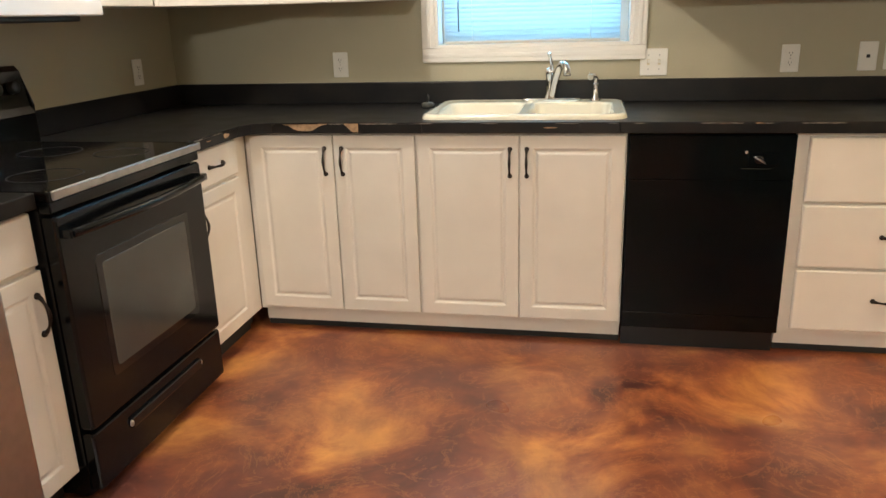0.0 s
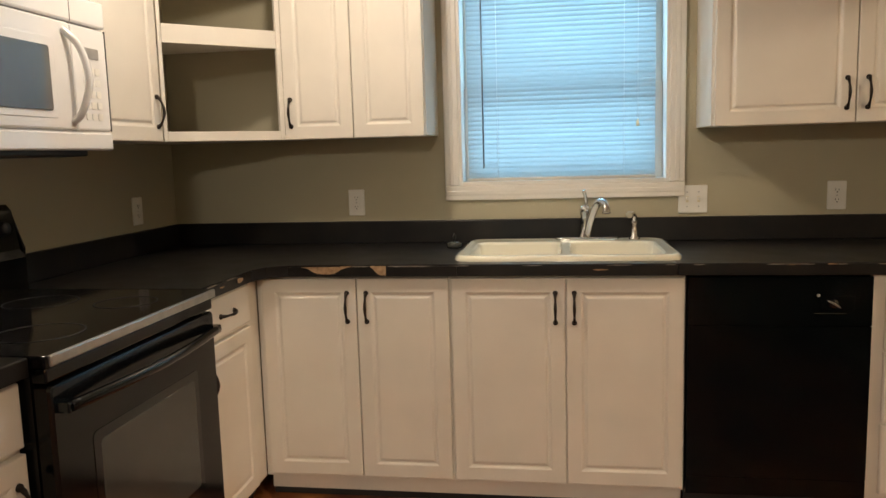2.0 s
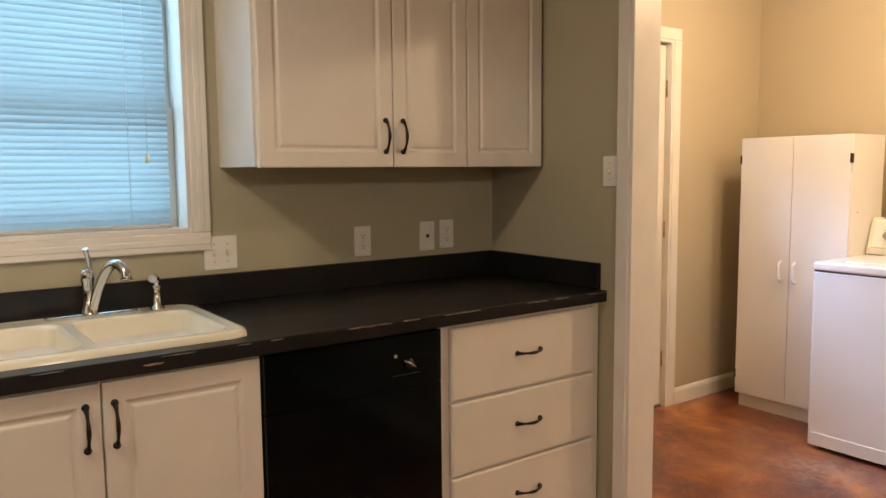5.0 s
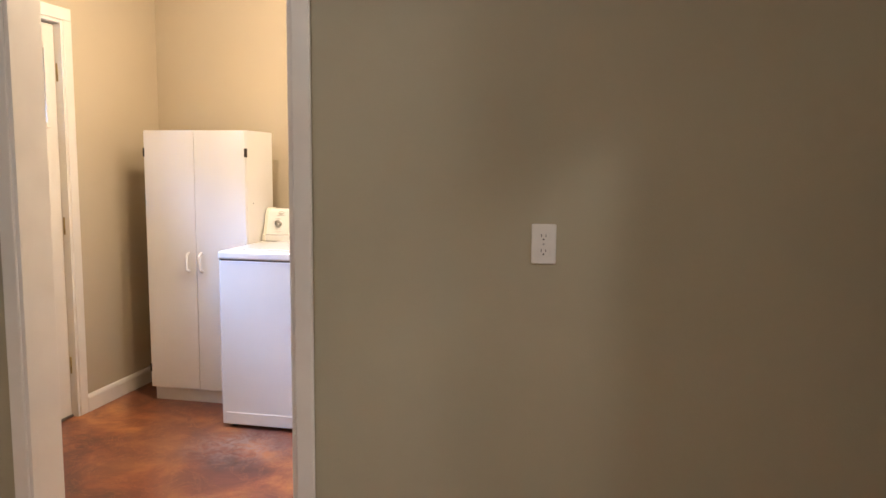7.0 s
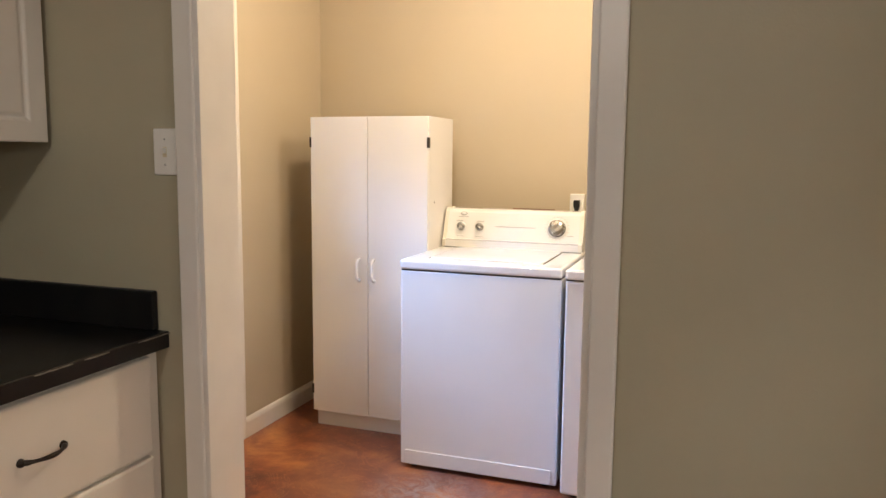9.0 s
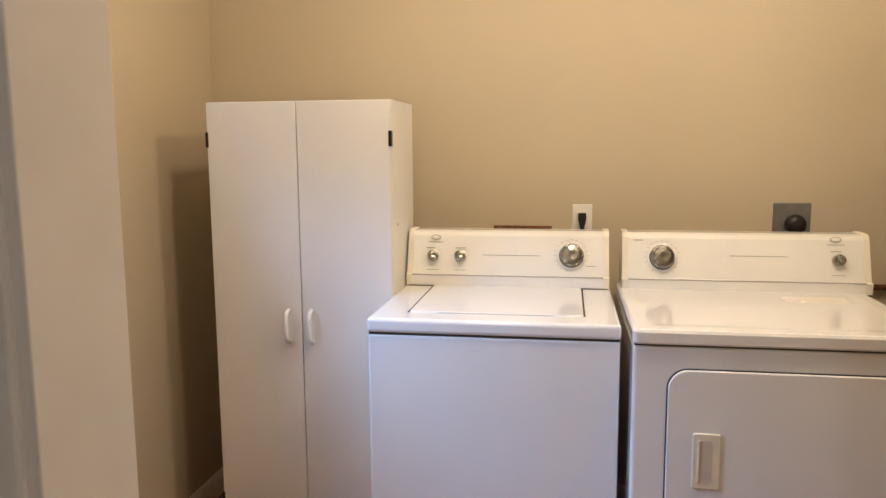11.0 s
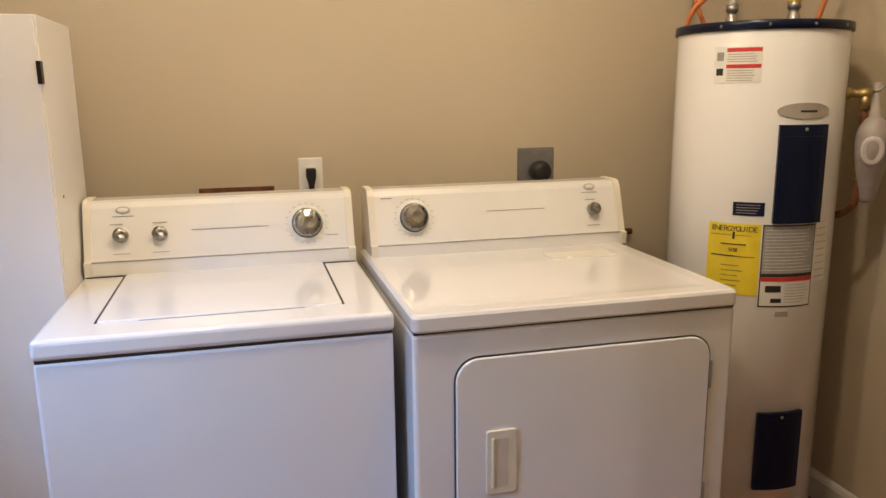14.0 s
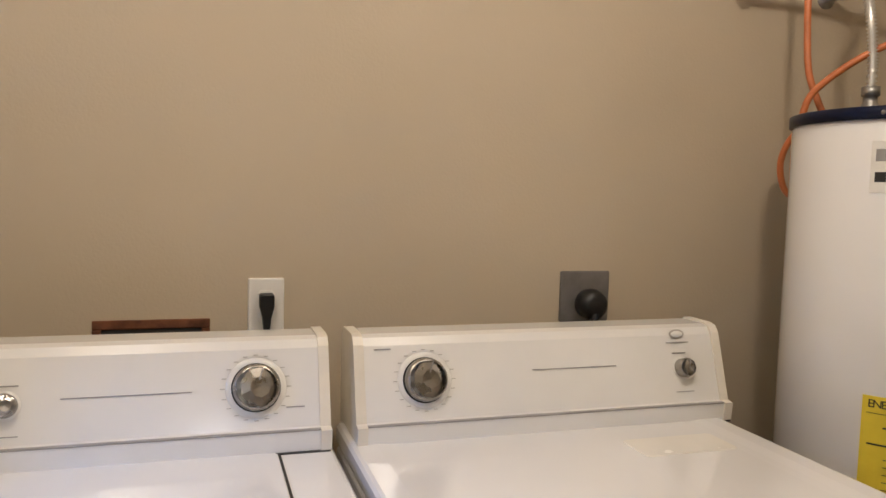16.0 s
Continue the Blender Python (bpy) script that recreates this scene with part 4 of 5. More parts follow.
# ---------------------------------------------------------------- sockets and switches
def plate(name, m, w, h, kind, label, material=None):
    """A wall plate; its middle is at the pose's origin, facing local -y."""
    material = material or PLATE
    t = thing(name, label, "socket" if kind in ("duplex", "gfci", "plug", "range") else "switch", m, "wall plates")
    part("cover", slab(bmesh.new(), [(p - w / 2, q - h / 2) for p, q in rrect(w, h, 0.004, 2)], -0.006, 0, 0.003), material, t)
    if kind in ("duplex", "plug"):
        for dz in (-0.02, 0.02):
            s = part("receptacle", slab(bmesh.new(), [(p - 0.0165, dz - 0.014 + q) for p, q in rrect(0.033, 0.028, 0.009, 3)], -0.0075, -0.005, 0.001), PLATE, t)
            for dx, hh in ((-0.006, 0.008), (0.006, 0.0065)):
                part("slot", bx(dx - 0.001, dx + 0.001, -0.0082, -0.007, dz - hh / 2 + 0.003, dz + hh / 2 + 0.003), INK, s)
            part("ground_hole", lathe(bmesh.new(), [(0.0025, 0), (0.0025, 0.0007), (0, 0.0007)], 8, Matrix.Translation((0, -0.0075, dz - 0.007)) @ pose(0, 0, 0, 90)), INK, s)
        part("screw", lathe(bmesh.new(), [(0.003, 0), (0.002, 0.001), (0, 0.0012)], 8, Matrix.Translation((0, -0.006, 0)) @ pose(0, 0, 0, 90)), STEEL, t)
    if kind in ("switch", "double"):
        for dx in ((0,) if kind == "switch" else (-0.023, 0.023)):
            part("toggle", bx(dx - 0.004, dx + 0.004, -0.018, -0.004, -0.004, 0.010, bevel=0.0015), PLATE, t)
            part("toggle_slot", bx(dx - 0.0055, dx + 0.0055, -0.0066, -0.005, -0.012, 0.012), CREAM, t)
            for dz in (-0.03, 0.03):
                part("screw", lathe(bmesh.new(), [(0.0032, 0), (0.0022, 0.001), (0, 0.0012)], 8, Matrix.Translation((dx, -0.006, dz)) @ pose(0, 0, 0, 90)), STEEL, t)
    if kind == "jack":
        part("jack", bx(-0.007, 0.007, -0.008, -0.005, -0.007, 0.007, bevel=0.001), INK, t)
    return t


plate("wall_socket", at_north(1.058, 0, 1.096), 0.072, 0.115, "duplex", "white duplex socket above the black backsplash")
plate("wall_switch", at_north(2.491, 0, 1.085), 0.116, 0.115, "double", "white double switch plate beside the window")
plate("wall_socket", at_north(3.050, 0, 1.091), 0.072, 0.115, "duplex", "white duplex socket under the wall cabinet")
plate("wall_jack", at_north(3.353, 0, 1.095), 0.072, 0.118, "jack", "white telephone jack plate under the wall cabinet")
plate("wall_socket", at_north(3.451, 0, 1.098), 0.070, 0.118, "duplex", "white duplex socket in the counter corner")
plate("wall_socket", at_west(XW, -0.327, 1.098), 0.072, 0.115, "duplex", "white duplex socket above the counter beside the stove")
plate("wall_switch", at_east(XP, -0.672, 1.351), 0.067, 0.110, "switch", "white light switch plate beside the doorway")
plate("wall_socket", at_east(XP, -2.398, 1.150), 0.066, 0.108, "duplex", "white duplex socket low on the khaki partition wall")


# ---------------------------------------------------------------- laundry
def storage_cabinet():
    x, y, w, h = 5.466, -0.070, 0.605, 1.525
    t = thing("storage_cabinet", "tall white melamine two-door storage cabinet", "cabinet", at_east(x, y))
    part("body", bx(0, w, 0, 0.325, 0.075, h), MELAM, t)
    part("plinth", bx(0.012, w - 0.004, 0.012, 0.31, 0.0, 0.074), MELAM, t)
    for x0, x1, hx, hinge in ((0.002, 0.3005, 0.256, 0.0), (0.3035, w - 0.002, 0.334, w)):
        d = part("door", bx(x0, x1, -0.016, -0.001, 0.080, h - 0.002, bevel=0.0015), MELAM, t)
        hp = spline([(hx, -0.016, 0.752), (hx, -0.040, 0.764), (hx, -0.043, 0.803), (hx, -0.040, 0.842), (hx, -0.016, 0.854)], 5)
        part("handle", tube(bmesh.new(), hp, [0.010] + [0.0076] * (len(hp) - 2) + [0.008], 10), APPL, d, "white plastic D handle")
        for z in (1.405, 0.19):
            s = 1 if hinge > 0 else -1
            part("hinge", bx(hinge - 0.006 if s > 0 else -0.003, hinge + 0.003 if s > 0 else 0.006, -0.019, 0.004, z - 0.024, z + 0.024, bevel=0.001), BRONZE, d, "small dark hinge")
    part("cam_cover", lathe(bmesh.new(), [(0.004, 0), (0.003, 0.001), (0, 0.0012)], 8, Matrix.Translation((w, 0.07, 1.13)) @ pose(0, 0, 0, 0, 90)), BRONZE, t)
    return t


storage_cabinet()


def console(t, w, x0, knobs, logo, line, marks):
    """The sloped control console at the back of a washer or dryer, with cream end caps."""
    prof = [(0.500, 0.913), (0.497, 0.950), (0.512, 0.953), (0.554, 1.078), (0.564, 1.091), (0.580, 1.095), (0.64, 1.095), (0.66, 1.075), (0.66, 0.913)]

    def ext(a0, a1, grow=0.0):
        bm = bmesh.new()
        a = [bm.verts.new((a0, y - (grow if y < 0.6 else -grow), z + (grow if z > 1.0 else 0))) for y, z in prof]
        b = [bm.verts.new((a1, y - (grow if y < 0.6 else -grow), z + (grow if z > 1.0 else 0))) for y, z in prof]
        for k in range(len(prof)):
            j = (k + 1) % len(prof)
            bm.faces.new((a[k], a[j], b[j], b[k]))
        bm.faces.new(a)
        bm.faces.new(b[::-1])
        return bm
    c = part("console", ext(x0 + 0.018, x0 + w - 0.018), CONS, t)
    part("end_cap", ext(x0, x0 + 0.018, 0.003), ENDCAP, c, "yellowed plastic end cap")
    part("end_cap", ext(x0 + w - 0.018, x0 + w, 0.003), ENDCAP, c, "yellowed plastic end cap")
    part("console_seam", bx(x0 + 0.002, x0 + w - 0.002, 0.4955, 0.52, 0.9125, 0.9158), SEAM, c)
    part("console_seam", bx(x0 + 0.018, x0 + w - 0.018, 0.4958, 0.513, 0.9500, 0.9518), GREYINK, c)
    lean = 18.0
    face = pose(0, 0.512, 0.953, -lean)          # local z climbs the sloped face

    def on(x, z, d=0.0):
        return face @ Matrix.Translation((x, -d, (z - 0.953) / math.cos(radians(lean))))
    for x, z, r in knobs:
        k = part("dial", lathe(bmesh.new(), [(r * 1.30, 0.0), (r * 1.28, 0.0012), (r * 1.05, 0.0012)] if r > 0.03 else [(r * 1.2, 0.0), (r * 1.15, 0.001), (r, 0.001)], 36, on(x, z) @ pose(0, 0, 0, 90)), CONS, c)
        part("knob", lathe(bmesh.new(), [(r, 0.001), (r, 0.016), (r * 0.93, 0.021), (r * 0.86, 0.0215)], 32, on(x, z) @ pose(0, 0, 0, 90)), KNOB, k, "round brushed metal knob")
        part("knob_face", lathe(bmesh.new(), [(r * 0.87, 0.0215), (r * 0.45, 0.0245), (0, 0.0225)], 9, on(x, z) @ pose(0, 0, 0, 90, 0, 12), smooth=False), KNOB, k)
        part("knob_pointer", bx(-0.0008, 0.0008, -0.0252, -0.0225, r * 0.30, r * 0.86), GREYINK, k, m=on(x, z) @ pose(0, 0, 0, 0, 20))
        if r > 0.03:
            part("knob_ring", lathe(bmesh.new(), [(r * 1.06, 0.001), (r * 1.06, 0.004), (r * 1.0, 0.006)], 36, on(x, z) @ pose(0, 0, 0, 90)), INK, k)
            bm = bmesh.new()
            for q in range(20):
                a = 2 * math.pi * q / 20
                box(bm, r * 1.42 * math.cos(a) - 0.0035, r * 1.42 * math.cos(a) + 0.0035, -0.0008, 0.001, r * 1.42 * math.sin(a) - 0.0006, r * 1.42 * math.sin(a) + 0.0006)
            part("dial_print", bm, SILVER, c, m=on(x, z))
    lx, lz = logo
    part("badge", lathe(bmesh.new(), [(0.017, 0), (0.017, 0.0012), (0.0145, 0.0016), (0, 0.0016)], 28, on(lx, lz) @ Matrix.Diagonal((1, 1, 0.55, 1)) @ pose(0, 0, 0, 90)), SILVER, c, "small oval badge")
    part("badge_face", lathe(bmesh.new(), [(0.0135, 0.0016), (0.013, 0.002), (0, 0.002)], 28, on(lx, lz) @ Matrix.Diagonal((1, 1, 0.45, 1)) @ pose(0, 0, 0, 90)), CONS, c)
    for x, z, ww, hh in marks:
        part("print", bx(-ww / 2, ww / 2, -0.0008, 0.001, -hh / 2, hh / 2), GREYINK, c, m=on(x, z))
    part("print", bx(line[0], line[1], -0.0008, 0.001, -0.0009, 0.0009), GREYINK, c, m=on(0, line[2]))
    return c


def rounded_box(x0, x1, y0, y1, z0, z1, r=0.012, seg=3):
    return bx(x0, x1, y0, y1, z0, z1, bevel=r, seg=seg)


def washer():
    t = thing("washing_machine", "white top-loading washing machine with metal knobs", "washing machine", at_east(5.128, -0.677))
    w = 0.683
    part("cabinet_shell", rounded_box(0, w, 0, 0.655, 0.018, 0.868, 0.008), APPL, t)
    part("seam", bx(0.003, w - 0.003, 0.003, 0.65, 0.866, 0.875), SEAM, t)
    tp = part("top", rounded_box(-0.002, w + 0.002, -0.006, 0.655, 0.8725, 0.913, 0.010), APPL, t)
    lid = part("lid", slab(bmesh.new(), [(0.100 + p, 0.085 + q) for p, q in rrect(0.490, 0.420, 0.012, 3)], -0.006, 0.010, 0.003), APPL, tp, m=pose(0, 0, 0.9105, -90))
    for x in (0.0985, 0.5915):
        part("lid_gap", bx(x - 0.0022, x + 0.0022, 0.085, 0.505, 0.9095, 0.9145), DARK, tp)
    part("lid_gap", bx(0.18, 0.51, 0.0815, 0.0835, 0.9095, 0.9142), GREYINK, tp)
    part("kick_panel", slab(bmesh.new(), [(0.022 + p, 0.022 + q) for p, q in rrect(w - 0.044, 0.062, 0.006, 2)], -0.004, 0.004, 0.002), APPL, t)
    for x in (0.05, w - 0.05):
        for y in (0.05, 0.60):
            part("foot", lathe(bmesh.new(), [(0, 0), (0.02, 0), (0.02, 0.012), (0.008, 0.014), (0.008, 0.022), (0, 0.022)], 12, Matrix.Translation((x, y, 0))), BLACKPL, t)
    console(t, 0.672, 0.006, [(0.093, 1.010, 0.0185), (0.186, 1.010, 0.0185), (0.556, 1.018, 0.038)], (0.100, 1.072), (0.262, 0.455, 1.016),
            [(0.100, 1.057, 0.05, 0.0016), (0.093, 0.966, 0.04, 0.0016), (0.186, 0.966, 0.04, 0.0016), (0.083, 1.038, 0.03, 0.002), (0.186, 1.038, 0.035, 0.002), (0.62, 0.985, 0.03, 0.002)])
    return t


washer()


def dryer():
    t = thing("clothes_dryer", "white front-loading clothes dryer with a recessed cream door pull", "dryer", at_east(5.066, -1.387))
    w = 0.742
    part("cabinet_shell", rounded_box(0, w, 0, 0.70, 0.018, 0.878, 0.010), APPL, t)
    part("seam", bx(0.003, w - 0.003, 0.003, 0.69, 0.876, 0.886), SEAM, t)
    bm = bmesh.new()
    out = rrect(w + 0.004, 0.712, 0.016, 4)

    def lp(d, z):
        return [(-0.002 + (w + 0.004) / 2 + (p - (w + 0.004) / 2) * (1 - 2 * d / (w + 0.004)), -0.008 + 0.356 + (q - 0.356) * (1 - 2 * d / 0.712), z) for p, q in out]
    vs = rings_face(bm, [lp(0.002, 0.8825), lp(0, 0.887), lp(0, 0.912), lp(0.004, 0.918), lp(0.010, 0.920), lp(0.045, 0.920), lp(0.070, 0.9185), lp(0.090, 0.9180)])
    bm.faces.new(vs[0][::-1])
    tp = part("top", bm, APPL, t)
    part("lint_lid", slab(bmesh.new(), [(0.470 + p, 0.395 + q) for p, q in rrect(0.185, 0.085, 0.010, 3)], -0.0025, 0.004, 0.001), LINT, tp, "faintly yellowed lint screen cover", m=pose(0, 0, 0.917, -90))
    part("door_gap", slab(bmesh.new(), [(0.0845 + p, 0.3325 + q) for p, q in rrect(0.599, 0.489, 0.053, 8)], -0.0025, 0.004), SEAM, t)
    d = part("door", slab(bmesh.new(), [(0.088 + p, 0.336 + q) for p, q in rrect(0.592, 0.482, 0.050, 8)], -0.008, 0.002, 0.003), APPL, t)
    part("door_pull_frame", slab(bmesh.new(), [(0.152 + p, 0.510 + q) for p, q in rrect(0.068, 0.146, 0.006, 3)], -0.0125, -0.006, 0.002), PULLPL, d, "cream recessed door pull")
    # flat tan plate, its darker tone stands in for shade in the recess
    part("door_pull_recess", slab(bmesh.new(), [(0.166 + p, 0.528 + q) for p, q in rrect(0.034, 0.110, 0.005, 3)], -0.0132, -0.007), SILLPL, d)
    part("door_pull_lip", bx(0.163, 0.170, -0.016, -0.011, 0.526, 0.640, bevel=0.0025), PULLPL, d)
    for z in (0.425, 0.725):
        part("hinge", bx(0.680, 0.688, -0.0075, -0.001, z - 0.034, z + 0.034, bevel=0.002), GREYINK, d)
    for x in (0.05, w - 0.05):
        for y in (0.05, 0.62):
            part("foot", lathe(bmesh.new(), [(0, 0), (0.02, 0), (0.02, 0.012), (0.008, 0.014), (0.008, 0.022), (0, 0.022)], 12, Matrix.Translation((x, y, 0))), BLACKPL, t)
    shift = 0.055
    sub = console(t, 0.752, 0.010, [(0.136, 1.018, 0.038), (0.668, 1.016, 0.0185)], (0.664, 1.080), (0.345, 0.52, 1.026),
                  [(0.664, 1.064, 0.05, 0.0016), (0.668, 0.972, 0.04, 0.0016), (0.664, 1.044, 0.03, 0.002), (0.062, 1.072, 0.03, 0.002)])
    sub.location.y += shift
    return t


dryer()


def text(parent, name, body, size, m, material, w=None):
    """Raised lettering in the built-in font, as a mesh."""
    cu = bpy.data.curves.new(name, "FONT")
    cu.body, cu.size, cu.align_x, cu.align_y, cu.extrude = body, size, "CENTER", "CENTER", 0.0003
    tmp = bpy.data.objects.new(name, cu)
    scene.collection.objects.link(tmp)
    me = bpy.data.meshes.new_from_object(tmp)
    bpy.data.objects.remove(tmp)
    if w:
        xs = [v.co.x for v in me.vertices]
        k = w / max(1e-6, max(xs) - min(xs))
        me.transform(Matrix.Diagonal((k, 1, 1, 1)))
    me.transform(m)
    me.materials.clear()
    me.materials.append(material)
    ob = new(name, me)
    ob.parent = parent
    return ob


def water_heater():
    cx, cy, r = 5.584, -2.532, 0.230
    t = thing("water_heater", "white electric water heater with navy cap and paper labels", "water heater", pose(cx, cy, 0))
    part("tank", lathe(bmesh.new(), [(0, 0.03), (r - 0.01, 0.03), (r - 0.01, 0.055), (r, 0.060), (r, 1.505), (r - 0.002, 1.508)], 64), APPL, t)
    part("cap", lathe(bmesh.new(), [(r - 0.004, 1.506), (r + 0.006, 1.506), (r + 0.006, 1.5275), (r + 0.003, 1.530), (r - 0.03, 1.532), (0, 1.534)], 64), NAVY, t, "navy blue metal top cap")
    part("base_ring", lathe(bmesh.new(), [(0, 0.0), (r + 0.002, 0.0), (r + 0.004, 0.004), (r + 0.004, 0.030), (0, 0.030)], 64), GREYPL, t)
    part("base_band", lathe(bmesh.new(), [(r + 0.001, 0.060), (r + 0.004, 0.062), (r + 0.004, 0.078), (r + 0.001, 0.080)], 64), NAVY, t)

    def patch(name, a0, a1, z0, z1, d, material, label="", parent=t, thick=0.004):
        """A piece of sheet bent round the tank; angles in degrees from west towards south."""
        bm = bmesh.new()
        n = max(2, int(abs(a1 - a0) / 4))
        rows = []
        for rr in (r + d, r + d - thick):
            rows.append([[bm.verts.new((-rr * math.cos(radians(a0 + (a1 - a0) * k / n)), -rr * math.sin(radians(a0 + (a1 - a0) * k / n)), z)) for k in range(n + 1)] for z in (z0, z1)])
        (fl, fh), (bl, bh) = rows
        for k in range(n):
            bm.faces.new((fl[k], fl[k + 1], fh[k + 1], fh[k]))
            bm.faces.new((bl[k + 1], bl[k], bh[k], bh[k + 1]))
            bm.faces.new((fh[k], fh[k + 1], bh[k + 1], bh[k]))
            bm.faces.new((fl[k + 1], fl[k], bl[k], bl[k + 1]))
        bm.faces.new((fl[0], fh[0], bh[0], bl[0]))
        bm.faces.new((fh[n], fl[n], bl[n], bh[n]))
        return part(name, bm, material, parent, label)

    def lines(name, a0, a1, z0, z1, n, d, material, parent, h=0.0016, seed=1):
        rnd = random.Random(seed)
        for k in range(n):
            z = z1 - (z1 - z0) * (k + 0.5) / n
            patch(name, a0, a0 + (a1 - a0) * rnd.uniform(0.75, 1.0), z - h / 2, z + h / 2, d, material, parent=parent, thick=0.0006)

    A = LABELS
    # warning sticker near the top
    w = patch("warning_label", A["warn"][0], A["warn"][1], 1.371, 1.466, 0.0012, PAPER, "white warning sticker with red bars and small print")
    a0, a1 = A["warn"]
    am = a0 + (a1 - a0) * 0.28
    for zt in (1.461, 1.419):
        patch("red_bar", am, a1 - 0.5, zt - 0.010, zt, 0.0020, RED, parent=w, thick=0.0006)
    lines("print_line", am + 0.5, a1 - 1, 1.423, 1.448, 4, 0.0020, GREYINK, w, seed=3)
    lines("print_line", am + 0.5, a1 - 1, 1.374, 1.406, 5, 0.0020, GREYINK, w, seed=4)
    patch("pictogram", a0 + 2, am - 2, 1.429, 1.451, 0.0020, GREYINK, parent=w, thick=0.0006)
    patch("pictogram", a0 + 2, am - 2, 1.391, 1.409, 0.0020, INK, parent=w, thick=0.0006)
    # oval badge
    b0, b1 = A["badge"]
    bm = bmesh.new()
    ring = []
    for k in range(28):
        a = 2 * math.pi * k / 28
        aa = radians((b0 + b1) / 2 + (b1 - b0) / 2 * math.cos(a))
        ring.append((aa, 1.298 + 0.021 * math.sin(a)))
    f = [bm.verts.new((-(r + 0.003) * math.cos(a), -(r + 0.003) * math.sin(a), z)) for a, z in ring]
    g = [bm.verts.new((-(r - 0.001) * math.cos(a), -(r - 0.001) * math.sin(a), z)) for a, z in ring]
    for k in range(14):
        bm.faces.new(list(dict.fromkeys((f[k], f[k + 1], f[(27 - k) % 28], f[(28 - k) % 28]))))
    for k in range(28):
        bm.faces.new((f[k], f[(k + 1) % 28], g[(k + 1) % 28], g[k]))
    bd = part("badge", bm, BADGE, t, "grey oval badge")
    patch("badge_print", b0 + (b1 - b0) * 0.40, b1 - (b1 - b0) * 0.28, 1.294, 1.299, 0.0036, INK, parent=bd, thick=0.0006)
    # element covers
    for z0, z1 in ((1.000, 1.262), (0.22, 0.455)):
        c = patch("element_cover", *A["cover"], z0, z1, 0.012, NAVY, "navy blue metal element cover", thick=0.014)
        am2 = sum(A["cover"]) / 2
        part("screw", lathe(bmesh.new(), [(0.005, 0), (0.004, 0.002), (0, 0.0025)], 8, pose(0, 0, z1 - 0.012, 0, 0, am2) @ Matrix.Translation((-(r + 0.012), 0, 0)) @ pose(0, 0, 0, 0, -90)), STEEL, c)
        patch("cover_lip", A["cover"][0] + 1, A["cover"][1] - 1, z0 + 0.004, z1 - 0.030, 0.0145, NAVY, parent=c, thick=0.003)
    # dark sticker, energy label, instruction label
    s = patch("rating_sticker", *A["dark"], 1.018, 1.055, 0.0012, NAVY, "navy sticker with pale small print")
    lines("print_line", A["dark"][0] + 2, A["dark"][1] - 2, 1.022, 1.051, 4, 0.0020, GREYPAPER, s, seed=6)
    e = patch("energy_label", *A["yellow"], 0.795, 0.995, 0.0012, YELLOW, "yellow energy guide label with black print")
    y0, y1 = A["yellow"]
    ym = (y0 + y1) / 2
    word = "ENERGYGUIDE"
    for k, ch in enumerate(word):
        a = y0 + 2.2 + (y1 - y0 - 4.4) * (k + 0.5) / len(word)
        text(e, "letter", ch, 0.021, pose(0, 0, 0.980, 0, 0, a) @ Matrix.Translation((-(r + 0.0016), 0, 0)) @ pose(0, 0, 0, 90, 0, -90), INK)
    patch("arrow", ym - 0.7, ym + 0.7, 0.952, 0.972, 0.0020, INK, parent=e, thick=0.0006)
    patch("print_line", y0 + 9, y1 - 9, 0.936, 0.939, 0.0020, INK, parent=e, thick=0.0006)
    patch("scale_bar", y0 + 3, ym + 1, 0.903, 0.906, 0.0020, INK, parent=e, thick=0.0006)
    patch("scale_bar", ym + 1, y1 - 3, 0.903, 0.9045, 0.0020, INK, parent=e, thick=0.0006)
    text(e, "number", "508", 0.016, pose(0, 0, 0.921, 0, 0, ym) @ Matrix.Translation((-(r + 0.0016), 0, 0)) @ pose(0, 0, 0, 90, 0, -90), INK)
    lines("print_line", y0 + 10, y1 - 10, 0.800, 0.885, 6, 0.0020, INK, e, 0.0013, seed=8)
    lines("print_line", y0 + 2, y1 - 2, 0.958, 0.968, 1, 0.0020, INK, e, 0.0010, seed=9)
    i0, i1 = A["info"]
    n = patch("instruction_label", i0, i1, 0.765, 0.995, 0.0012, INK, "grey instruction label with black frame and red bar")
    patch("grey_panel", i0 + 0.8, i1 - 0.8, 0.860, 0.991, 0.0018, GREYPAPER, parent=n, thick=0.0006)
    patch("white_panel", i0 + 0.8, i1 - 0.8, 0.769, 0.850, 0.0018, PAPER, parent=n, thick=0.0006)
    patch("red_bar", i0 + 0.8, i1 - 0.8, 0.838, 0.850, 0.0026, RED, parent=n, thick=0.0006)
    lines("print_line", i0 + 2, i1 - 2, 0.865, 0.985, 13, 0.0026, PAPER, n, 0.0012, seed=10)
    lines("print_line", i0 + (i1 - i0) * 0.45, i1 - 2, 0.775, 0.832, 7, 0.0026, GREYINK, n, 0.0012, seed=11)
    patch("pictogram", i0 + 4, i0 + (i1 - i0) * 0.38, 0.808, 0.826, 0.0026, INK, parent=n, thick=0.0006)
    patch("pictogram", i0 + 8, i0 + (i1 - i0) * 0.40, 0.778, 0.790, 0.0026, INK, parent=n, thick=0.0006)
    patch("small_plate", i0 + 12, i0 + 21, 0.738, 0.752, 0.0014, GREYPAPER, "small grey plate")
    s2 = patch("side_label", i1 + 1, i1 + 15, 0.83, 0.995, 0.0012, PAPER, "pale side label with faint print")
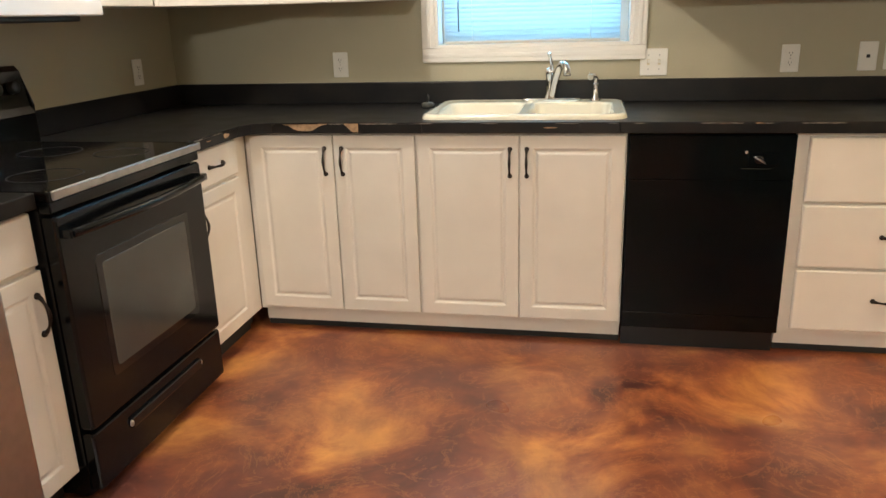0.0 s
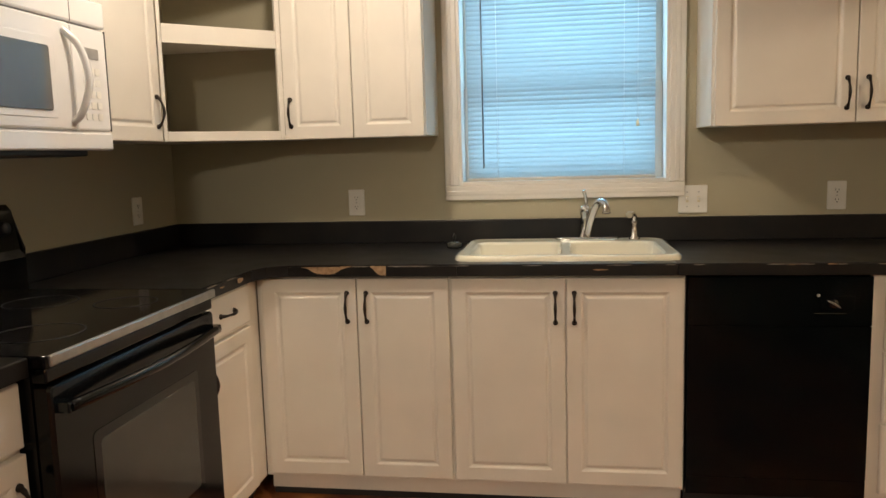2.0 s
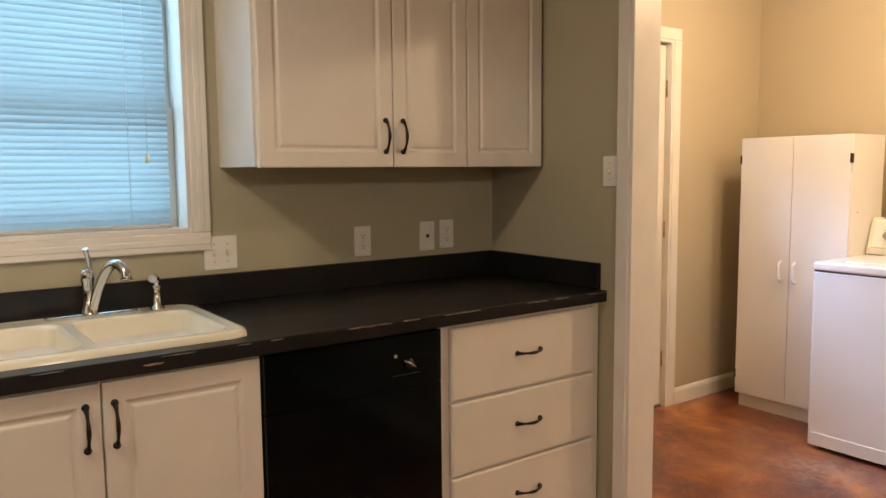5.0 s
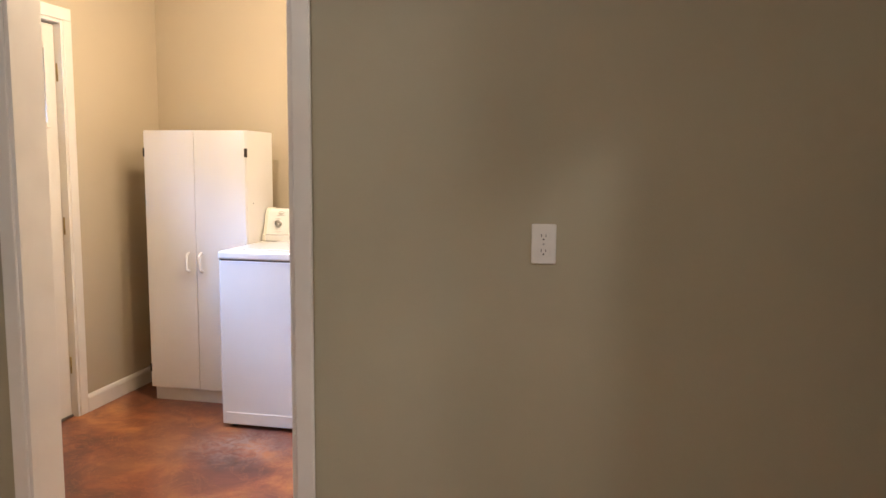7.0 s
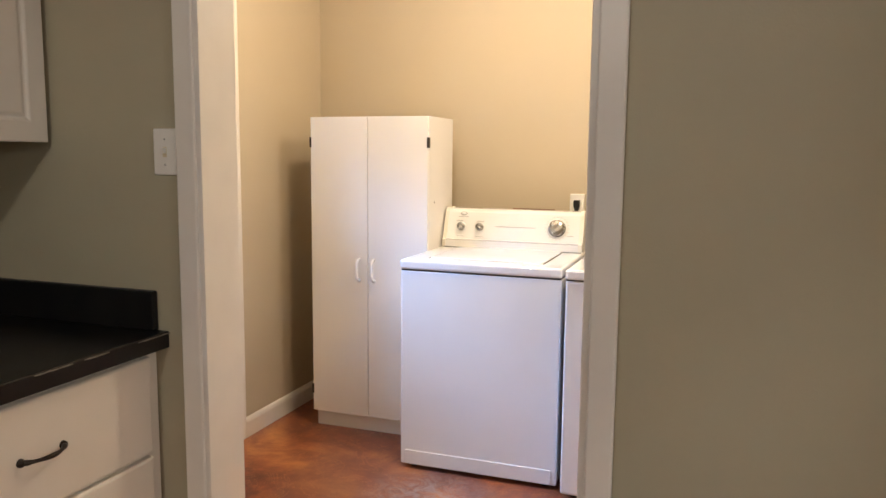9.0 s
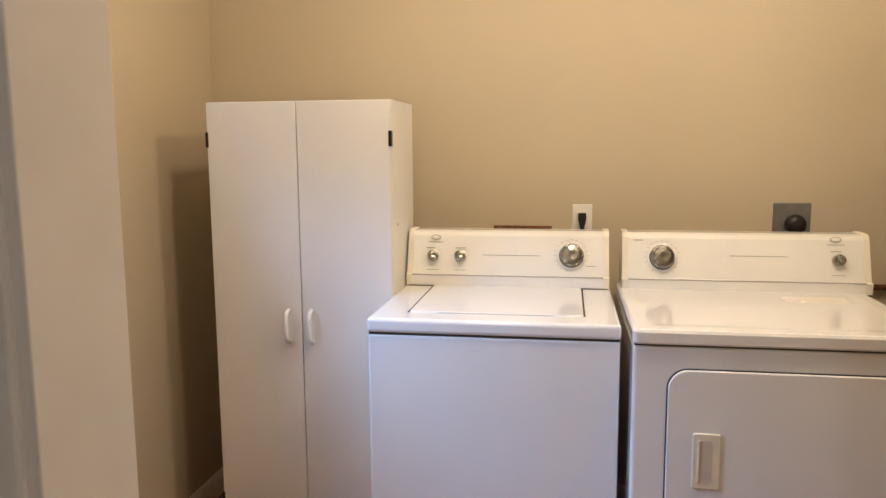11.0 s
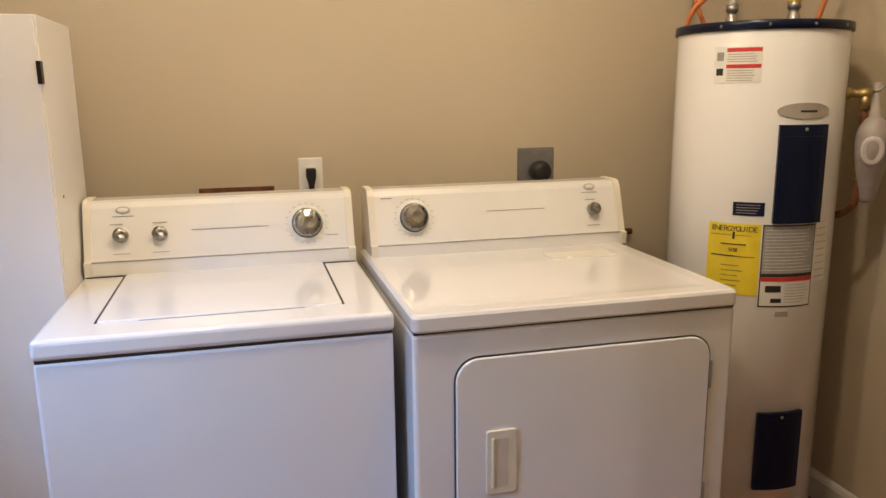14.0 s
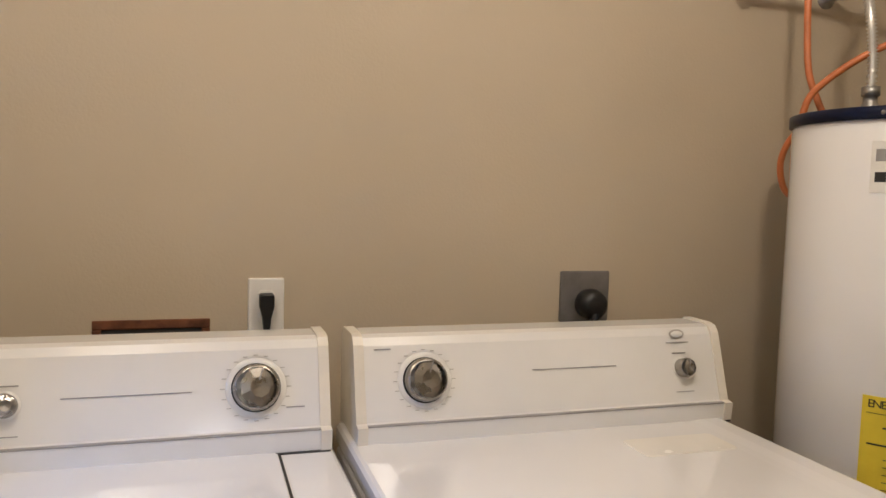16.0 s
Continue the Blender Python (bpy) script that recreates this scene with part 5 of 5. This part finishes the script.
    lines("print_line", i1 + 2, i1 + 14, 0.835, 0.990, 8, 0.0020, GREYINK, s2, 0.0014, seed=12)
    # drain valve near the foot
    v = part("drain_valve", lathe(bmesh.new(), [(0.022, 0), (0.022, 0.012), (0.012, 0.016), (0.012, 0.045), (0.018, 0.05), (0, 0.052)], 14, pose(0, 0, 0.125, 0, 0, 30) @ Matrix.Translation((-r, 0, 0)) @ pose(0, 0, 0, 0, -90)), CUP, t, "white plastic drain valve")
    # relief valve at the side, with its discharge pipe
    ar = A["valve"]
    mv = pose(0, 0, 1.340, 0, 0, ar) @ Matrix.Translation((-r, 0, 0)) @ pose(0, 0, 0, 0, -90)
    rv = part("relief_valve", lathe(bmesh.new(), [(0.017, 0), (0.017, 0.008), (0.012, 0.010), (0.012, 0.030), (0.016, 0.034), (0.016, 0.058), (0.008, 0.062), (0, 0.063)], 16, mv), BRASS, t, "brass relief valve with lever")
    base = mv @ Vector((0, 0, 0.046))
    part("valve_outlet", tube(bmesh.new(), [base, base + Vector((0, 0, -0.045))], 0.014, 12), BRASS, rv)
    out = Vector((-math.cos(radians(ar)), -math.sin(radians(ar)), 0))
    part("valve_lever", tube(bmesh.new(), [base + out * 0.012 + Vector((0, 0, 0.004)), base + out * 0.035 + Vector((0, 0, 0.010)), base + out * 0.05 + Vector((0, 0, 0.030))], 0.003, 6), STEEL, rv)
    part("discharge_pipe", tube(bmesh.new(), spline([base + Vector((0, 0, -0.04)), base + Vector((0, 0, -0.26)), base + Vector((0.01, 0.002, -0.31)), base + Vector((0.06, 0.01, -0.345)), base + Vector((0.16, 0.02, -0.36))], 6), 0.010, 12), RUST, rv, "rust-stained discharge pipe")
    coil = [base + Vector((0.0125 * math.cos(k * 0.9), 0.0125 * math.sin(k * 0.9), -0.10 - 0.0009 * k)) for k in range(150)]
    part("pipe_thread", tube(bmesh.new(), coil, 0.0016, 5), BRASS, rv)
    for a in (-62.0, -32.0, -4.0, 24.0):
        part("cap_screw", lathe(bmesh.new(), [(0.0045, 0), (0.0035, 0.002), (0, 0.0026)], 8, pose(0, 0, 1.517, 0, 0, a) @ Matrix.Translation((-(r + 0.006), 0, 0)) @ pose(0, 0, 0, 0, -90)), GREYPL, t)
    # pipe stubs in the cap
    for nm, x, y in (("cold_nipple", *NIP[0]), ("hot_nipple", *NIP[1])):
        part(nm, lathe(bmesh.new(), [(0.017, 1.530), (0.017, 1.556), (0.014, 1.558), (0.014, 1.572), (0.018, 1.574), (0.018, 1.592), (0, 1.593)], 16, Matrix.Translation((x, y, 0))), GALV, t)
    return t


# angles round the tank of the labels and fittings, degrees from west towards south
LABELS = {"warn": (-66.0, -35.0), "badge": (-24.0, 13.5), "cover": (-22.0, 11.5), "dark": (-47.0, -27.0), "yellow": (-62.5, -28.0), "info": (-27.0, 11.0), "valve": 46.0}


def over(u, z, deep=0.0):
    """A place over the heater: u across it as seen from the doorway, in radii, and metres deeper into the corner."""
    return (5.584 - 0.690 * 0.236 * u + 0.723 * deep, -2.532 - 0.723 * 0.236 * u - 0.690 * deep, z)


NIP = [(over(-0.36, 0)[0] - 5.584, over(-0.36, 0)[1] + 2.532), (over(0.335, 0)[0] - 5.584, over(0.335, 0)[1] + 2.532)]
VY, VZ = (-2.36, -2.64), 1.86
water_heater()
HX, HY = 5.584, -2.532


def flexible_pipe(name, pts, label, r=0.0085):
    t = thing(name, label, "pipe")
    sp = spline(pts, 12)
    dense = []
    for a, b in zip(sp, sp[1:]):
        k = max(1, round((b - a).length / 0.0042))
        dense += [a.lerp(b, i / k) for i in range(k)]
    rs = [r + (0.0028 if k % 2 else -0.0022) for k in range(len(dense))]
    part("corrugated_tube", tube(bmesh.new(), dense, rs, 10), FLEX, t)
    return t


c0, c1 = Vector(over(-0.36, 1.592)), Vector(over(0.335, 1.585))
flexible_pipe("flexible_pipe", [c0, over(-0.365, 1.66), over(-0.41, 1.75), over(-0.46, 1.84, 0.06), over(-0.42, 1.90, 0.16), (XE - 0.06, VY[0], VZ)], "corrugated steel water pipe rising from the heater")
fp = flexible_pipe("flexible_pipe", [c1, over(0.39, 1.65), over(0.49, 1.70, 0.02), over(0.62, 1.75, 0.05), over(0.66, 1.84, 0.10), over(0.40, 1.89, 0.18), (XE - 0.06, VY[1], VZ)], "corrugated steel water pipe with yellow tape")
tp = spline([over(0.335, 1.588), over(0.345, 1.610), over(0.375, 1.640), over(0.41, 1.672)], 5)
part("tape_wrap", tube(bmesh.new(), tp, [0.013, 0.018, 0.0205, 0.018, 0.0165, 0.020, 0.0215, 0.0185, 0.017, 0.0205, 0.019, 0.021, 0.018, 0.0155, 0.017, 0.012], 9), YELLOW, fp, "crumpled yellow tape")


def hose(pts, label):
    return solid("orange_tube", tube(bmesh.new(), spline(pts, 10), 0.0075, 10), ORANGE, label, "pipe")


hose([over(-0.90, 1.531), over(-0.815, 1.585), over(-0.49, 1.648), over(-0.11, 1.690, 0.01), over(0.326, 1.702, 0.015), over(0.60, 1.690, 0.01), over(0.695, 1.660), over(0.68, 1.615), over(0.59, 1.532)],
     "orange plastic tube arching over the water heater")
hose([over(-0.70, 1.532, 0.06), over(-0.78, 1.575, 0.06), over(-0.87, 1.64, 0.06), over(-0.907, 1.75, 0.07), over(-0.92, 1.90, 0.08), over(-0.93, 2.15, 0.09), over(-0.93, HC, 0.09)], "orange plastic tube rising to the ceiling")
hose([over(-0.80, 1.531, 0.10), over(-0.98, 1.50, 0.13), over(-1.07, 1.45, 0.14), over(-1.06, 1.40, 0.15), over(-0.98, 1.365, 0.17), over(-0.80, 1.36, 0.22)], "orange plastic tube looped behind the water heater")


def wall_valve(m, label):
    t = thing("shutoff_valve", label, "valve", m)
    part("body", lathe(bmesh.new(), [(0.026, 0), (0.026, 0.004), (0.012, 0.006), (0.012, 0.05), (0.016, 0.052), (0.016, 0.075), (0, 0.077)], 16, pose(0, 0, 0, 90)), GALV, t)
    part("lever", bx(-0.012, 0.075, -0.072, -0.066, -0.008, 0.008, bevel=0.003), RUST, t)
    return t


wall_valve(at_east(XE, VY[0], VZ), "dull metal shutoff valve on the wall above the heater")
wall_valve(at_east(XE, VY[1], VZ), "dull metal shutoff valve on the wall above the heater")

# scoop hung on the relief valve
sp = thing("hanging_scoop", "frosted plastic scoop hanging from the relief valve", "scoop", pose(HX - 0.190, HY - 0.236, 1.045, 0, 20, 138.6))
part("bowl", tube(bmesh.new(), spline([(0.006, 0, 0.0), (0.004, 0, 0.05), (0, 0, 0.12), (-0.010, 0, 0.185), (-0.030, 0, 0.235)], 5), [0.016, 0.022, 0.025, 0.026, 0.027, 0.028, 0.030, 0.032, 0.034, 0.036, 0.038, 0.040, 0.0415, 0.0425, 0.043, 0.0425, 0.041, 0.037, 0.031, 0.025, 0.019], 18), BAGPL, sp)
part("opening", lathe(bmesh.new(), [(0.0, 0.004), (0.020, 0.004), (0.027, 0.008), (0.031, 0.006), (0.033, 0.0)], 20, Matrix.Translation((0.030, 0, 0.165)) @ pose(0, 0, 0, 0, 82) @ Matrix.Diagonal((1.25, 0.9, 1, 1))), CUP, sp)
part("handle", tube(bmesh.new(), spline([(-0.028, 0, 0.228), (-0.048, 0, 0.250), (-0.076, 0, 0.275), (-0.108, 0, 0.302)], 6), [0.020, 0.019, 0.018, 0.017, 0.016, 0.015, 0.014, 0.013, 0.012, 0.011, 0.011, 0.010, 0.010, 0.010, 0.010, 0.011, 0.012, 0.012, 0.009], 10), BAGPL, sp)

# sockets and the recessed hose box behind the machines
s = plate("wall_socket", at_east(XE, -1.272, 1.107), 0.072, 0.118, "plug", "white wall socket with a black plug behind the washer")
bm = slab(bmesh.new(), [(-0.0055, -0.048), (0.0055, -0.048), (0.0085, -0.020), (0.0145, 0.004), (0.0145, 0.026), (0.012, 0.029), (-0.012, 0.029), (-0.0145, 0.026), (-0.0145, 0.004), (-0.0085, -0.020)], -0.034, -0.006, 0.003)
part("plug", bm, BLACKPL, s, "black moulded plug")
part("cord", tube(bmesh.new(), spline([(0, -0.020, -0.044), (0.002, -0.024, -0.08), (0.01, -0.024, -0.16), (0.03, -0.020, -0.30), (0.02, -0.02, -0.55)], 6), 0.0045, 8), BLACKPL, s)
s = plate("wall_socket", at_east(XE, -1.996, 1.117), 0.126, 0.118, "range", "grey metal dryer socket plate with a black plug")
s.children[0].data.materials[0] = GREYPL
part("plug", lathe(bmesh.new(), [(0.034, 0), (0.036, 0.02), (0.030, 0.040), (0.018, 0.045), (0, 0.046)], 20, Matrix.Translation((0.008, -0.006, -0.016)) @ pose(0, 0, 0, 90)), BLACKPL, s, "round black dryer plug")
part("cord", tube(bmesh.new(), spline([(0.008, -0.040, -0.03), (0.008, -0.046, -0.08), (0.02, -0.04, -0.2), (0.05, -0.03, -0.5)], 6), 0.011, 8), BLACKPL, s)
hb = thing("washer_hose_box", "brown-edged recessed hose box in the wall behind the washer", "hose box", at_east(XE, -1.055, 0.980))
bm = bx(-0.108, 0.108, -0.006, 0.0, 0.088, 0.106, bevel=0.002)
box(bm, -0.108, 0.108, -0.006, 0, -0.10, -0.085, bevel=0.002)
box(bm, -0.108, -0.092, -0.006, 0, -0.085, 0.088, bevel=0.002)
box(bm, 0.092, 0.108, -0.006, 0, -0.085, 0.088, bevel=0.002)
part("rim", bm, RUST, hb)
# flat near-black sheet drawn for the shaded recess, no hole is cut
part("pan", bx(-0.092, 0.092, -0.002, 0, -0.085, 0.088), DARK, hb)
solid("wall_pipe", tube(bmesh.new(), [(XE - 0.02, -2.18, 0.885), (XE - 0.02, -2.34, 0.885)], 0.010, 10), RUST, "rusty brown pipe along the wall between dryer and heater", "pipe")


def outside_door():
    w, h = EX1 - EX0 - 0.032, 2.035
    t = thing("door_1", "closed white panelled outside door with an upper pane and brass hinges", "door", at_north(EX0 + 0.016, YNL + 0.030), kind="structure")
    z0, z1, a, b = 1.550, 1.91, 0.085, w - 0.085
    bm = bx(0, a, 0, 0.044, 0.008, h, bevel=0.002)
    box(bm, b, w, 0, 0.044, 0.008, h, bevel=0.002)
    box(bm, a, b, 0, 0.044, 0.008, z0)
    box(bm, a, b, 0, 0.044, z1, h)
    part("leaf", bm, TRIM, t)
    for x0, x1 in ((0.12, w / 2 - 0.05), (w / 2 + 0.05, w - 0.12)):
        for q0, q1 in ((0.22, 0.78), (0.92, 1.42)):
            d = bmesh.new()
            steps = [(0, 0.0), (0.0, 0.004), (0.008, 0.009), (0.016, 0.004), (0.024, 0.003), (0.05, 0.009)]
            rings_face(d, [[(x0 + i, -v, q0 + i), (x1 - i, -v, q0 + i), (x1 - i, -v, q1 - i), (x0 + i, -v, q1 - i)] for i, v in steps])
            part("raised_panel", d, TRIM, t)
    fr = bx(a - 0.03, a, -0.010, 0, z0 - 0.03, z1 + 0.03, bevel=0.003)
    box(fr, b, b + 0.03, -0.010, 0, z0 - 0.03, z1 + 0.03, bevel=0.003)
    box(fr, a, b, -0.010, 0, z0 - 0.03, z0, bevel=0.003)
    box(fr, a, b, -0.010, 0, z1, z1 + 0.03, bevel=0.003)
    part("window_frame", fr, TRIM, t)
    g = part("pane", bx(a, b, 0.018, 0.024, z0, z1), GLASS, t)
    g.visible_shadow = False
    for z in (0.28, 1.02, 1.80):
        part("hinge", tube(bmesh.new(), [(w + 0.006, -0.008, z - 0.045), (w + 0.006, -0.008, z + 0.045)], 0.007, 10), BRASS, t, "brass butt hinge")
    part("knob", lathe(bmesh.new(), [(0.03, 0), (0.028, 0.006), (0.012, 0.01), (0.012, 0.035), (0.026, 0.045), (0.028, 0.06), (0.018, 0.07), (0, 0.072)], 20, Matrix.Translation((0.07, 0, 0.95)) @ pose(0, 0, 0, 90)), BRASS, t)
    return t


outside_door()
part("threshold", bx(0.0, EX1 - EX0, 0, 0.10, 0.0, 0.012, bevel=0.003), GREYPL, tagged(thing("threshold", "dull grey metal door threshold", "threshold", at_north(EX0, YNL + 0.02)), kind="structure"))
solid("hinge_leaf", bx(-0.022, 0.022, -0.003, 0, -0.045, 0.045, bevel=0.001), GREYPL, "bare dark metal hinge leaf on the door jamb", "hinge", "structure", pose(SX1 - 0.015, YS - 0.055, 1.03, 0, 0, 90))

# ---------------------------------------------------------------- outdoors, beyond the panes
struct("ground", bx(-60, 60, 0.6, 120, -0.45, -0.40), GREEN, "grass outside beyond the wall", "ground")
